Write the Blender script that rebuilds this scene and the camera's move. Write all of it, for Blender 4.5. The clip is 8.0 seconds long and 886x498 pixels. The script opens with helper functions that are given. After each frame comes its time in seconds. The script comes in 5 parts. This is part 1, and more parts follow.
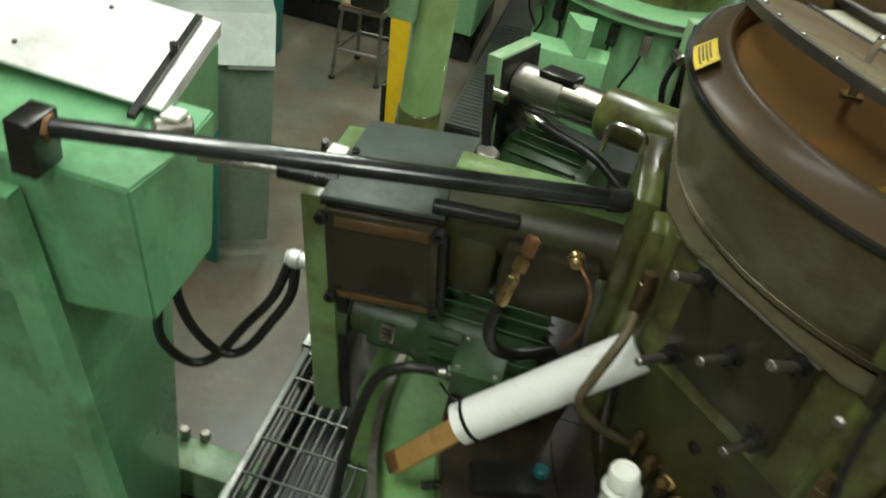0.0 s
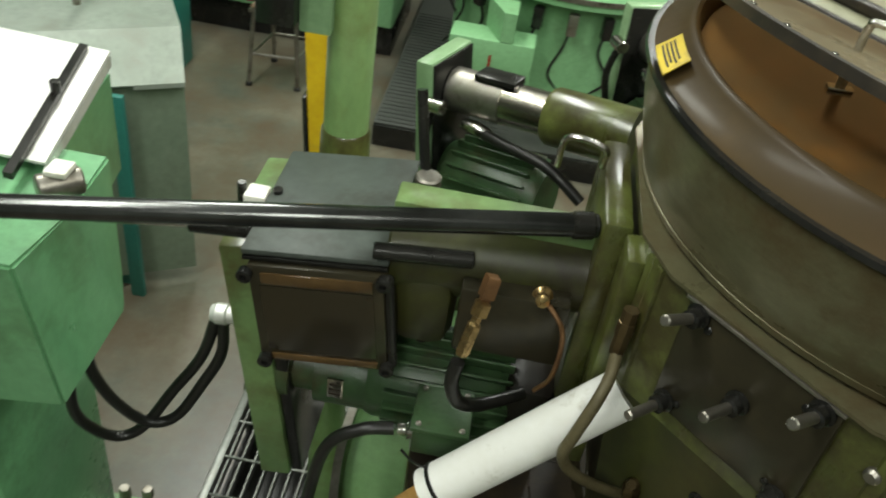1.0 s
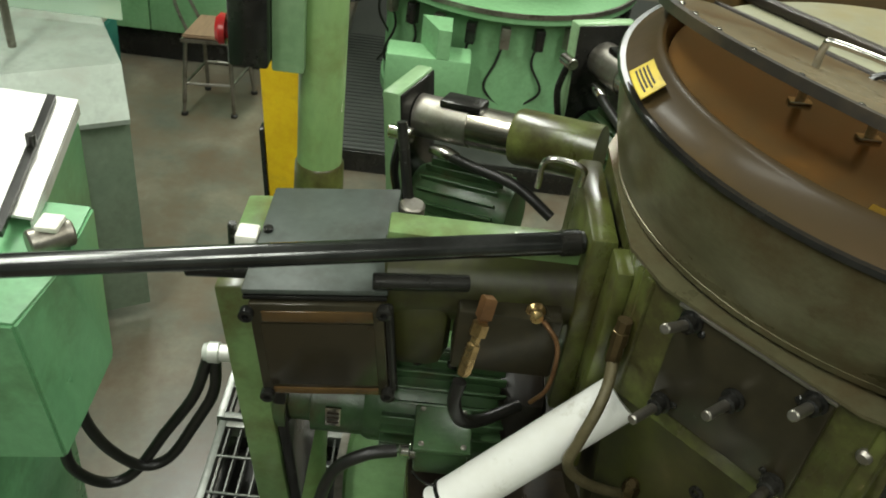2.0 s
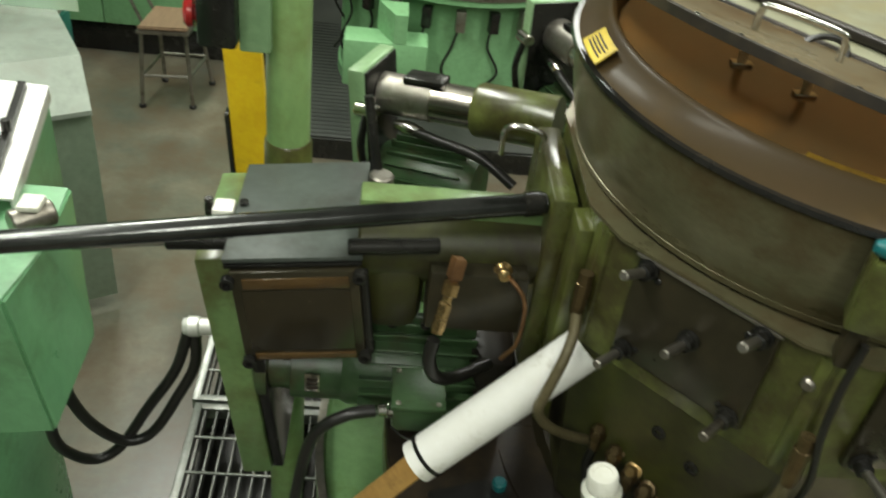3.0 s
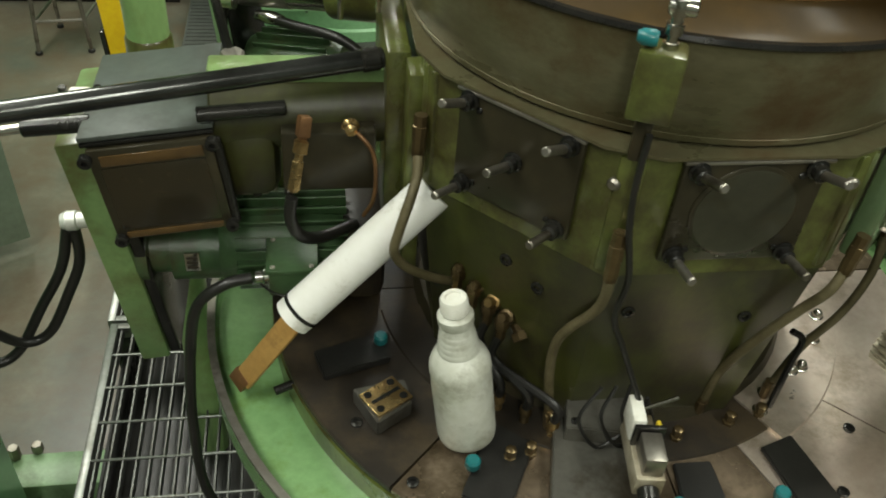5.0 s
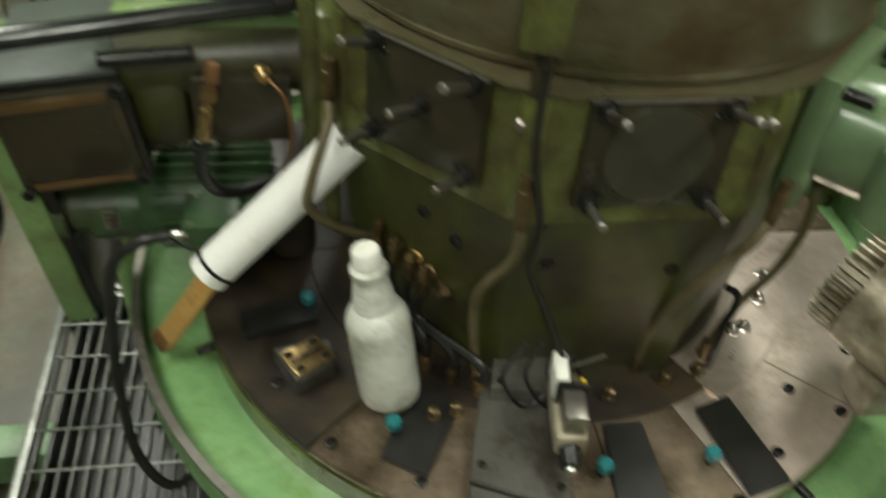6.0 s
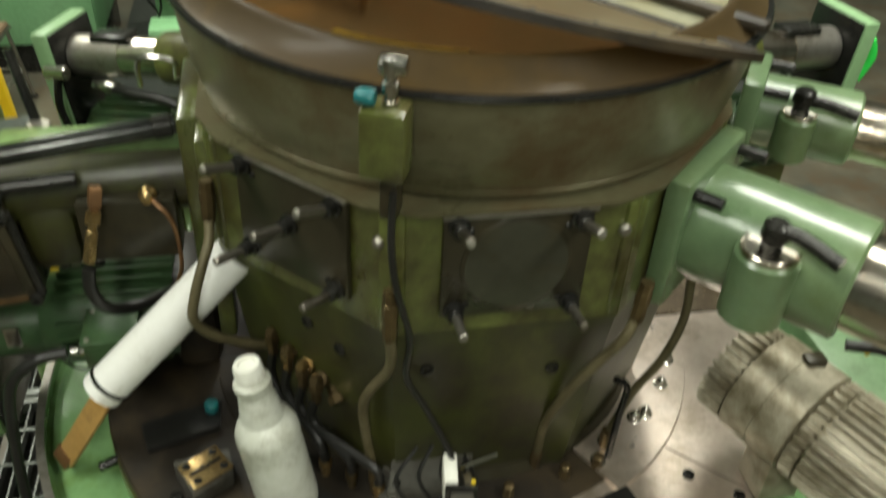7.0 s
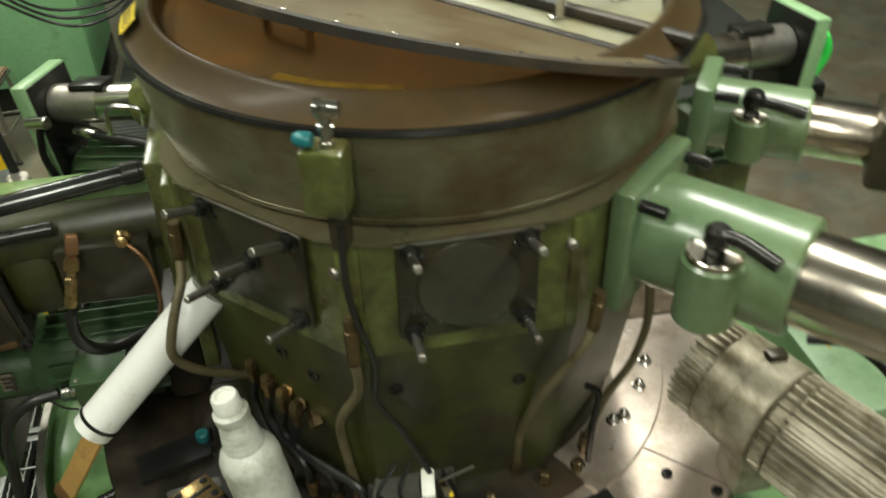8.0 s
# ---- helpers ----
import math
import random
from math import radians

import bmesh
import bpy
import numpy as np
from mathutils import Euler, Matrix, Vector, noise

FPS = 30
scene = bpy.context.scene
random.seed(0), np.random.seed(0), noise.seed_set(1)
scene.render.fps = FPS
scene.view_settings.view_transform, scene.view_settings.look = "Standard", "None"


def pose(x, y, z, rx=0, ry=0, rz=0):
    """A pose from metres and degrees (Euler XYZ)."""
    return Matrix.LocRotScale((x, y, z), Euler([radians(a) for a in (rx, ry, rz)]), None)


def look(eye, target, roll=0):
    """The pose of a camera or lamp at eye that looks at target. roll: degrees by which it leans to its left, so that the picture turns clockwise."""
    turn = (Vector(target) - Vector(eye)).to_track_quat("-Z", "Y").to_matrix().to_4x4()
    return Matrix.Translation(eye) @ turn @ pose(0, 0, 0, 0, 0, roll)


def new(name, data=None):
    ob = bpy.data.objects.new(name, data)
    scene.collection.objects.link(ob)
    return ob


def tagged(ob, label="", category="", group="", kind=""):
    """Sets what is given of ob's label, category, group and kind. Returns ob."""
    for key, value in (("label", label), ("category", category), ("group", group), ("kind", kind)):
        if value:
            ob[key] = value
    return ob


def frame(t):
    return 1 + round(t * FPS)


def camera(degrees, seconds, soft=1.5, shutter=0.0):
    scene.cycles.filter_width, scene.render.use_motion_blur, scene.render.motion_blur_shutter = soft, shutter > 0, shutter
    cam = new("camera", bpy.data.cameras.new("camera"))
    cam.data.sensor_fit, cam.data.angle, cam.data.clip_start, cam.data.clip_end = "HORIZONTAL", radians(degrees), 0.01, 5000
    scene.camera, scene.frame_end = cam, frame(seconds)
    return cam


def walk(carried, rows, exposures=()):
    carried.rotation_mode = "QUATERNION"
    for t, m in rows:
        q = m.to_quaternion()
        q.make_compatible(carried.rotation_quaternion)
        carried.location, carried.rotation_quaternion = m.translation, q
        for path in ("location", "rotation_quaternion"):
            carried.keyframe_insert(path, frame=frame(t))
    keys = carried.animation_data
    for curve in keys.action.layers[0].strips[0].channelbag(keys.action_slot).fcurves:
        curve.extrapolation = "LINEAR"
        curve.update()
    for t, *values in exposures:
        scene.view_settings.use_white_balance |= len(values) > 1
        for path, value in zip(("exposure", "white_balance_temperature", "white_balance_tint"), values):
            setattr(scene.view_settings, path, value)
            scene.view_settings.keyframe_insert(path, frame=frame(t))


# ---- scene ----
cam = camera(54.0, 8.0, soft=1.8, shutter=0.8)
PATH = [
    (0, (-0.467, -0.969, 2.033), (-0.678, 0.595, 0.805), 11.5),
    (0.5, (-0.48, -0.85, 2.028), (-0.725, 0.686, 0.772), 5.7),
    (1, (-0.503, -0.817, 1.996), (-0.572, 0.756, 0.761), 9.1),
    (2.5, (-0.589, -0.876, 2.037), (-0.47, 0.726, 0.845), 7.5),
    (3, (-0.584, -0.906, 2.034), (-0.416, 0.68, 0.827), 8.0),
    (3.5, (-0.563, -0.922, 2.021), (-0.316, 0.633, 0.788), 8.4),
    (4, (-0.543, -0.985, 2.023), (-0.231, 0.543, 0.771), 8.9),
    (4.5, (-0.512, -1.023, 2.008), (-0.183, 0.46, 0.707), 6.4),
    (5.8, (-0.384, -1.046, 1.976), (-0.127, 0.454, 0.679), 4.8),
    (6, (-0.36, -1.048, 1.949), (-0.072, 0.419, 0.62), 5.2),
    (6.5, (-0.286, -1.066, 1.92), (0.074, 0.369, 0.575), 5.8),
    (6.6, (-0.277, -1.051, 1.948), (0.09, 0.395, 0.616), 5.1),
    (7, (-0.236, -1.054, 2.013), (0.098, 0.502, 0.802), 3.2),
    (7.5, (-0.209, -1.047, 2.058), (0.101, 0.545, 0.887), 2.5),
    (8, (-0.169, -1.087, 2.055), (0.124, 0.485, 0.854), -1.6),
]
walk(cam, [(t, look(eye, target, roll)) for t, eye, target, roll in PATH],
     [(0, -0.12, 6500, 10), (0.5, -0.1, 6550, 10), (1.2, -0.04, 6600, 10), (2.5, -0.02, 6700, 10), (4, 0.02, 6800, 10), (6, 0.00, 6850, 10), (7, 0.09, 6850, 10), (8, 0.10, 6850, 10)])

# ---- light ----
world = bpy.data.worlds.new("hall_air")
scene.world = world
world.use_nodes = True
world.node_tree.nodes["Background"].inputs[0].default_value = (0.80, 0.95, 0.86, 1)
world.node_tree.nodes["Background"].inputs[1].default_value = 0.03
scene.view_settings.exposure = 0.0


def tube_light(x, y, z, sx, sy, watts):
    data = bpy.data.lights.new("fluorescent_light", "AREA")
    data.shape, data.size, data.size_y, data.energy, data.color = "RECTANGLE", sx, sy, watts, (0.95, 1.0, 0.93)
    ob = new("fluorescent_light", data)
    ob.matrix_world = pose(x, y, z)
    return ob


# the last tube, behind the camera, is an added fill for the tower's front
for lx, ly, lw in ((-1.9, -0.6, 85), (0.9, 0.9, 95), (-1.9, 2.6, 110), (1.6, -1.6, 75), (0.6, 4.4, 90), (-0.7, -3.6, 85)):
    tube_light(lx, ly, 3.93, 0.35, 2.4, lw)


# ---- materials ----
def mat(name, c1, c2=None, rough=0.5, metal=0.0, scale=6.0, fine=60.0, bump=0.15, rvar=0.15, grime=None, grime_scale=3.0, grime_amt=0.5,
        coat=0.0, jitter=0.0, stretch=(1, 1, 1), low=0.35, high=0.65):
    m = bpy.data.materials.new(name)
    m.use_nodes = True
    nt = m.node_tree
    n, l = nt.nodes, nt.links
    b = n["Principled BSDF"]
    tc = n.new("ShaderNodeTexCoord")
    mp = n.new("ShaderNodeMapping")
    mp.inputs["Scale"].default_value = stretch
    l.new(tc.outputs["Object"], mp.inputs[0])
    big, small = n.new("ShaderNodeTexNoise"), n.new("ShaderNodeTexNoise")
    for tex, sc, det in ((big, scale, 6), (small, fine, 4)):
        l.new(mp.outputs[0], tex.inputs["Vector"])
        tex.inputs["Scale"].default_value, tex.inputs["Detail"].default_value, tex.inputs["Roughness"].default_value = sc, det, 0.62
    r1 = n.new("ShaderNodeValToRGB")
    r1.color_ramp.elements[0].position, r1.color_ramp.elements[1].position = low, high
    r1.color_ramp.elements[0].color, r1.color_ramp.elements[1].color = (*c1, 1), (*(c2 or [v * 0.75 for v in c1]), 1)
    l.new(big.outputs[0], r1.inputs[0])
    col = r1.outputs[0]
    mx = n.new("ShaderNodeMix")
    mx.data_type, mx.blend_type = "RGBA", "OVERLAY"
    mx.inputs[0].default_value = 0.25
    l.new(col, mx.inputs[6])
    l.new(small.outputs[0], mx.inputs[7])
    col = mx.outputs[2]
    if grime:
        g = n.new("ShaderNodeTexNoise")
        g.inputs["Scale"].default_value, g.inputs["Detail"].default_value = grime_scale, 8
        g.inputs["Roughness"].default_value = 0.7
        l.new(tc.outputs["Object"], g.inputs["Vector"])
        gr = n.new("ShaderNodeValToRGB")
        gr.color_ramp.elements[0].position, gr.color_ramp.elements[1].position = 0.62 - 0.3 * grime_amt, 0.78 - 0.2 * grime_amt
        l.new(g.outputs[0], gr.inputs[0])
        gm = n.new("ShaderNodeMix")
        gm.data_type = "RGBA"
        l.new(gr.outputs[0], gm.inputs[0])
        l.new(col, gm.inputs[6])
        gm.inputs[7].default_value = (*grime, 1)
        col = gm.outputs[2]
    if jitter:
        oi, hv = n.new("ShaderNodeObjectInfo"), n.new("ShaderNodeHueSaturation")
        mr = n.new("ShaderNodeMapRange")
        mr.inputs[3].default_value, mr.inputs[4].default_value = 1 - jitter, 1 + jitter
        l.new(oi.outputs["Random"], mr.inputs[0])
        l.new(mr.outputs[0], hv.inputs["Value"])
        l.new(col, hv.inputs["Color"])
        col = hv.outputs[0]
    l.new(col, b.inputs["Base Color"])
    rr = n.new("ShaderNodeMapRange")
    rr.inputs[3].default_value, rr.inputs[4].default_value = max(0.03, rough - rvar), min(1.0, rough + rvar)
    l.new(big.outputs[0], rr.inputs[0])
    l.new(rr.outputs[0], b.inputs["Roughness"])
    b.inputs["Metallic"].default_value = metal
    if coat:
        b.inputs["Coat Weight"].default_value, b.inputs["Coat Roughness"].default_value = coat, 0.18
    if bump:
        bp = n.new("ShaderNodeBump")
        bp.inputs["Strength"].default_value, bp.inputs["Distance"].default_value = bump, 0.002
        l.new(small.outputs[0], bp.inputs["Height"])
        l.new(bp.outputs[0], b.inputs["Normal"])
    return m


OIL = (0.045, 0.03, 0.012)
GREEN = mat("mint_paint", (0.19, 0.33, 0.16), (0.26, 0.4, 0.22), 0.38, 0, 4, 70, 0.12, 0.12, (0.10, 0.16, 0.06), 5, 0.25)
GREEN_FAR = mat("mint_paint_panel", (0.18, 0.39, 0.18), (0.22, 0.44, 0.22), 0.42, 0, 2, 50, 0.08, 0.1, (0.12, 0.22, 0.1), 4, 0.2)
GREEN_CAB = mat("green_enamel", (0.115, 0.3, 0.14), (0.155, 0.37, 0.175), 0.3, 0, 3, 60, 0.1, 0.1, (0.06, 0.14, 0.05), 4, 0.35, coat=0.3)
GREEN_OILY = mat("oily_green_paint", (0.1, 0.13, 0.03), (0.155, 0.18, 0.045), 0.3, 0, 9, 80, 0.2, 0.15, (0.045, 0.04, 0.012), 9, 1.0, coat=0.5, stretch=(1, 1, 0.4))
GREEN_WORN = mat("worn_green_paint", (0.12, 0.21, 0.075), (0.17, 0.27, 0.1), 0.34, 0, 6, 80, 0.15, 0.12, (0.085, 0.085, 0.025), 7, 0.6, coat=0.4)
GREEN_SPINDLE = mat("oily_mint_paint", (0.1, 0.165, 0.08), (0.155, 0.225, 0.115), 0.3, 0, 5, 70, 0.12, 0.12, (0.1, 0.14, 0.055), 6, 0.5, coat=0.5)
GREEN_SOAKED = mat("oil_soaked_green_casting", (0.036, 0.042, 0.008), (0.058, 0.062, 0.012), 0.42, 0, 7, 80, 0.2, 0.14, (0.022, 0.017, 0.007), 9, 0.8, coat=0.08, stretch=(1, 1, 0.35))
GREEN_MOTOR = mat("dark_green_casting", (0.03, 0.066, 0.026), (0.05, 0.1, 0.04), 0.34, 0, 12, 120, 0.4, 0.15, OIL, 9, 0.5)
GREEN_TRAY = mat("green_tray_paint", (0.15, 0.29, 0.115), (0.21, 0.37, 0.16), 0.24, 0, 5, 60, 0.08, 0.1, (0.12, 0.2, 0.04), 7, 0.35, coat=0.5)
SKIRT = mat("oil_stained_steel", (0.105, 0.097, 0.05), (0.165, 0.153, 0.09), 0.3, 0.3, 5, 60, 0.1, 0.12, (0.085, 0.05, 0.02), 5, 0.6, stretch=(1, 1, 2.5))
BROWN = mat("brown_oil_film", (0.16, 0.072, 0.017), (0.06, 0.03, 0.01), 0.24, 0.0, 6, 45, 0.1, 0.1, (0.05, 0.036, 0.018), 9, 0.6, coat=0.8)
BROWN_RING = mat("browned_steel_ring", (0.062, 0.037, 0.012), (0.038, 0.028, 0.012), 0.46, 0.0, 6, 45, 0.1, 0.12, (0.05, 0.032, 0.014), 6, 0.6, coat=0.08)
BROWN_DARK = mat("dark_oily_plate", (0.026, 0.0225, 0.013), (0.043, 0.037, 0.021), 0.3, 0.25, 8, 70, 0.12, 0.12, (0.05, 0.038, 0.019), 8, 0.35, coat=0.1)
OIL_AND_DARK = mat("oil_sludge_and_dark_fill", (0.012, 0.009, 0.006), (0.024, 0.017, 0.009), 0.5, 0.0, 8, 70, 0.3, 0.15, (0.05, 0.034, 0.016), 8, 0.4)
# orange reflection on the head's front cover, put into a colour
AMBER_SHEEN = mat("amber_painted_reflection", (0.1, 0.056, 0.018), (0.05, 0.028, 0.01), 0.25, 0.1, 9, 60, 0.1, 0.1, (0.05, 0.03, 0.012), 9, 0.4, coat=0.5)
LID = mat("dusty_lid_sheet", (0.22, 0.195, 0.13), (0.15, 0.125, 0.07), 0.3, 0.0, 4, 40, 0.06, 0.14, (0.1, 0.062, 0.024), 6, 0.6)
for film, level in ((BROWN_RING, 0.12), (SKIRT, 0.3), (BROWN, 0.35)):
    film.node_tree.nodes["Principled BSDF"].inputs["Specular IOR Level"].default_value = level
# the lid is a thin amber plastic sheet that lets part of the light through
ln = LID.node_tree
lt, lm = ln.nodes.new("ShaderNodeBsdfTranslucent"), ln.nodes.new("ShaderNodeMixShader")
lt.inputs[0].default_value = (0.85, 0.66, 0.42, 1)
lm.inputs[0].default_value = 0.38
ln.links.new(ln.nodes["Principled BSDF"].outputs[0], lm.inputs[1])
ln.links.new(lt.outputs[0], lm.inputs[2])
ln.links.new(lm.outputs[0], ln.nodes["Material Output"].inputs[0])
STEEL = mat("turned_steel", (0.66, 0.62, 0.55), (0.5, 0.45, 0.37), 0.22, 1.0, 6, 140, 0.06, 0.08, (0.2, 0.13, 0.06), 8, 0.3, stretch=(1, 1, 1))
STEEL_DULL = mat("dull_steel", (0.36, 0.34, 0.3), (0.25, 0.23, 0.19), 0.38, 0.9, 9, 90, 0.12, 0.12, OIL, 10, 0.35)
PLATE = mat("oily_steel_plate", (0.33, 0.255, 0.18), (0.14, 0.105, 0.07), 0.26, 0.6, 7, 60, 0.12, 0.16, (0.06, 0.042, 0.022), 8, 0.6)
PLATE_BRIGHT = mat("bright_steel_plate", (0.74, 0.63, 0.55), (0.56, 0.47, 0.39), 0.3, 0.7, 7, 60, 0.08, 0.12, (0.3, 0.24, 0.16), 8, 0.3)
ALU = mat("cast_aluminium", (0.52, 0.47, 0.36), (0.4, 0.36, 0.26), 0.42, 0.35, 10, 110, 0.35, 0.12, (0.15, 0.12, 0.065), 14, 0.6)
ROOF = mat("oil_filmed_grey_steel", (0.085, 0.1, 0.088), (0.055, 0.067, 0.058), 0.48, 0.0, 7, 80, 0.06, 0.1, (0.035, 0.034, 0.026), 8, 0.45)
COVER_WIN = mat("brown_smoked_window", (0.026, 0.02, 0.01), (0.017, 0.014, 0.008), 0.2, 0.0, 8, 70, 0.05, 0.06, (0.04, 0.026, 0.012), 8, 0.35, coat=0.2)
BLACK = mat("black_oxide", (0.014, 0.014, 0.013), (0.027, 0.026, 0.022), 0.25, 0.4, 10, 120, 0.04, 0.12)
BLUED = mat("blued_steel_bar", (0.1, 0.102, 0.098), (0.05, 0.052, 0.05), 0.2, 0.85, 10, 120, 0.04, 0.08, (0.03, 0.03, 0.027), 9, 0.4)
DISC = mat("dull_olive_steel", (0.06, 0.06, 0.04), (0.04, 0.04, 0.028), 0.34, 0.3, 8, 80, 0.08, 0.1, (0.05, 0.042, 0.022), 9, 0.4)
MILKY = mat("smudged_milky_plastic", (0.62, 0.63, 0.55), (0.48, 0.49, 0.42), 0.38, 0, 9, 60, 0.06, 0.1, (0.26, 0.25, 0.18), 16, 0.45)
GALV_DARK = mat("blackened_galvanised_steel", (0.12, 0.125, 0.115), (0.075, 0.078, 0.07), 0.42, 0.7, 14, 90, 0.15, 0.12, (0.05, 0.045, 0.035), 8, 0.45)
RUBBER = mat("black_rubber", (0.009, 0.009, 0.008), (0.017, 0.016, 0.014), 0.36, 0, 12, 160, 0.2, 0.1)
GUNMETAL = mat("grey_machined_steel", (0.15, 0.145, 0.125), (0.1, 0.095, 0.08), 0.34, 0.55, 9, 90, 0.1, 0.12, (0.05, 0.04, 0.025), 9, 0.45)
POST_PAINT = mat("yellowed_green_paint", (0.2, 0.34, 0.12), (0.26, 0.4, 0.16), 0.36, 0, 3, 60, 0.1, 0.12, (0.17, 0.2, 0.06), 4, 0.45, coat=0.3, stretch=(1, 1, 0.4))
HOSE = mat("stained_braided_hose", (0.08, 0.066, 0.03), (0.15, 0.125, 0.065), 0.5, 0.2, 20, 260, 0.6, 0.1)
CHROME = mat("worn_chrome", (0.55, 0.54, 0.5), (0.4, 0.38, 0.33), 0.2, 1.0, 10, 100, 0.05, 0.08)
GALV = mat("galvanised_steel", (0.3, 0.31, 0.29), (0.2, 0.21, 0.19), 0.4, 0.85, 14, 90, 0.15, 0.12, (0.12, 0.11, 0.09), 8, 0.35)
BRASS = mat("aged_brass", (0.52, 0.37, 0.17), (0.34, 0.22, 0.09), 0.28, 0.9, 20, 120, 0.15, 0.12, OIL, 16, 0.25)
BRASS_DARK = mat("oil_browned_brass", (0.2, 0.145, 0.07), (0.11, 0.078, 0.04), 0.3, 0.8, 20, 120, 0.15, 0.12, OIL, 16, 0.45)
COPPER = mat("dull_copper_cap", (0.27, 0.14, 0.06), (0.17, 0.088, 0.04), 0.38, 0.6, 20, 120, 0.15, 0.12)
WHITE = mat("white_polythene", (0.8, 0.8, 0.72), (0.72, 0.71, 0.62), 0.4, 0, 18, 120, 0.18, 0.1, (0.45, 0.43, 0.34), 16, 0.42)
WHITE_TUBE = mat("white_plastic_pipe", (0.86, 0.86, 0.82), (0.8, 0.79, 0.73), 0.3, 0, 8, 90, 0.08, 0.08, (0.4, 0.37, 0.28), 14, 0.22)
SHEET = mat("brushed_sheet_metal", (0.8, 0.8, 0.76), (0.72, 0.72, 0.68), 0.4, 0.35, 3, 60, 0.05, 0.1, (0.42, 0.41, 0.36), 5, 0.35)
BENCH = mat("grey_bench_steel", (0.34, 0.38, 0.33), (0.27, 0.31, 0.26), 0.45, 0.2, 3, 40, 0.08, 0.1, (0.2, 0.2, 0.16), 5, 0.4)
GREEN_BENCH = mat("grey_green_panel", (0.15, 0.2, 0.14), (0.2, 0.25, 0.18), 0.5, 0, 3, 40, 0.08, 0.1, (0.1, 0.12, 0.08), 3, 0.4)
YELLOW = mat("yellow_paint", (0.72, 0.47, 0.015), (0.64, 0.4, 0.01), 0.4, 0, 4, 60, 0.06, 0.08, (0.4, 0.26, 0.03), 6, 0.18)
RED = mat("red_plastic", (0.32, 0.015, 0.014), (0.25, 0.012, 0.012), 0.25, 0, 6, 60, 0.03, 0.05)
TEAL = mat("teal_plastic", (0.006, 0.12, 0.13), (0.01, 0.16, 0.16), 0.35, 0, 14, 90, 0.1, 0.08, OIL, 14, 0.3)
TEAL_PAINT = mat("teal_paint", (0.02, 0.16, 0.13), (0.03, 0.19, 0.15), 0.45, 0, 5, 60, 0.08, 0.1)
GLOW_GREEN = mat("bright_green_plastic", (0.02, 0.62, 0.08), (0.02, 0.55, 0.07), 0.35, 0, 8, 60, 0.02, 0.05)
CARD = mat("worn_brown_tape", (0.42, 0.25, 0.075), (0.33, 0.18, 0.05), 0.5, 0, 14, 90, 0.2, 0.1, (0.16, 0.085, 0.03), 18, 0.35)
WOOD = mat("brown_seat_board", (0.23, 0.15, 0.09), (0.17, 0.11, 0.065), 0.5, 0, 5, 60, 0.1, 0.1, stretch=(8, 1, 1))
CONCRETE = mat("worn_concrete", (0.085, 0.09, 0.07), (0.155, 0.142, 0.1), 0.36, 0, 3.2, 30, 0.1, 0.16, (0.108, 0.08, 0.05), 4.2, 0.7, coat=0.12)
MATTING = mat("ribbed_rubber_matting", (0.035, 0.038, 0.034), (0.055, 0.058, 0.05), 0.55, 0, 4, 50, 0.2, 0.1, stretch=(1, 1, 1))
WALL = mat("painted_block_wall", (0.34, 0.38, 0.32), (0.28, 0.32, 0.27), 0.7, 0, 1.5, 40, 0.2, 0.1)
CEIL = mat("hall_ceiling_paint", (0.5, 0.52, 0.48), (0.42, 0.44, 0.4), 0.8, 0, 1.5, 30, 0.1, 0.1)
PAPER = mat("paper_tag", (0.72, 0.66, 0.5), (0.66, 0.6, 0.44), 0.7, 0, 14, 90, 0.05, 0.05)
STICKER = mat("yellow_warning_film", (0.7, 0.52, 0.03), (0.58, 0.42, 0.03), 0.4, 0, 14, 90, 0.05, 0.08, (0.3, 0.2, 0.03), 14, 0.3)
# darker copy of the label film: dirt plus the lid's shade in its colour
STICKER_DULL = mat("shaded_oily_yellow_film", (0.26, 0.17, 0.015), (0.18, 0.11, 0.012), 0.35, 0, 14, 90, 0.05, 0.08, (0.1, 0.06, 0.01), 18, 0.5)
INK = mat("dark_print", (0.04, 0.03, 0.02), None, 0.6, 0, 20, 90, 0.0, 0.05)
DRUM_IN = mat("cream_inner_paint", (0.25, 0.25, 0.17), (0.19, 0.185, 0.12), 0.35, 0, 4, 50, 0.06, 0.1, (0.2, 0.17, 0.08), 5, 0.35)


def clear(name, tint, rough):
    m = bpy.data.materials.new(name)
    m.use_nodes = True
    b = m.node_tree.nodes["Principled BSDF"]
    b.inputs["Base Color"].default_value = (*tint, 1)
    b.inputs["Roughness"].default_value = rough
    b.inputs["Transmission Weight"].default_value = 0.9
    b.inputs["IOR"].default_value = 1.2
    return m


FILM = clear("scuffed_clear_sheet", (0.72, 0.85, 0.74), 0.34)


# ---- mesh helpers ----
def V(*a):
    return Vector(a)


def box(bm, x0, x1, y0, y1, z0, z1, bevel=0.003, m=None):
    c = V((x0 + x1) / 2, (y0 + y1) / 2, (z0 + z1) / 2)
    r = bmesh.ops.create_cube(bm, size=1, matrix=Matrix.Translation(c) @ Matrix.Diagonal((abs(x1 - x0), abs(y1 - y0), abs(z1 - z0), 1)))
    vs = r["verts"]
    if bevel:
        es = list({e for v in vs for e in v.link_edges})
        r = bmesh.ops.bevel(bm, geom=es, offset=bevel, segments=2, profile=0.5, affect="EDGES")
        vs = list({v for f in r["faces"] for v in f.verts} | {v for v in vs if v.is_valid})
    if m is not None:
        bmesh.ops.transform(bm, matrix=m, verts=vs)
    return bm


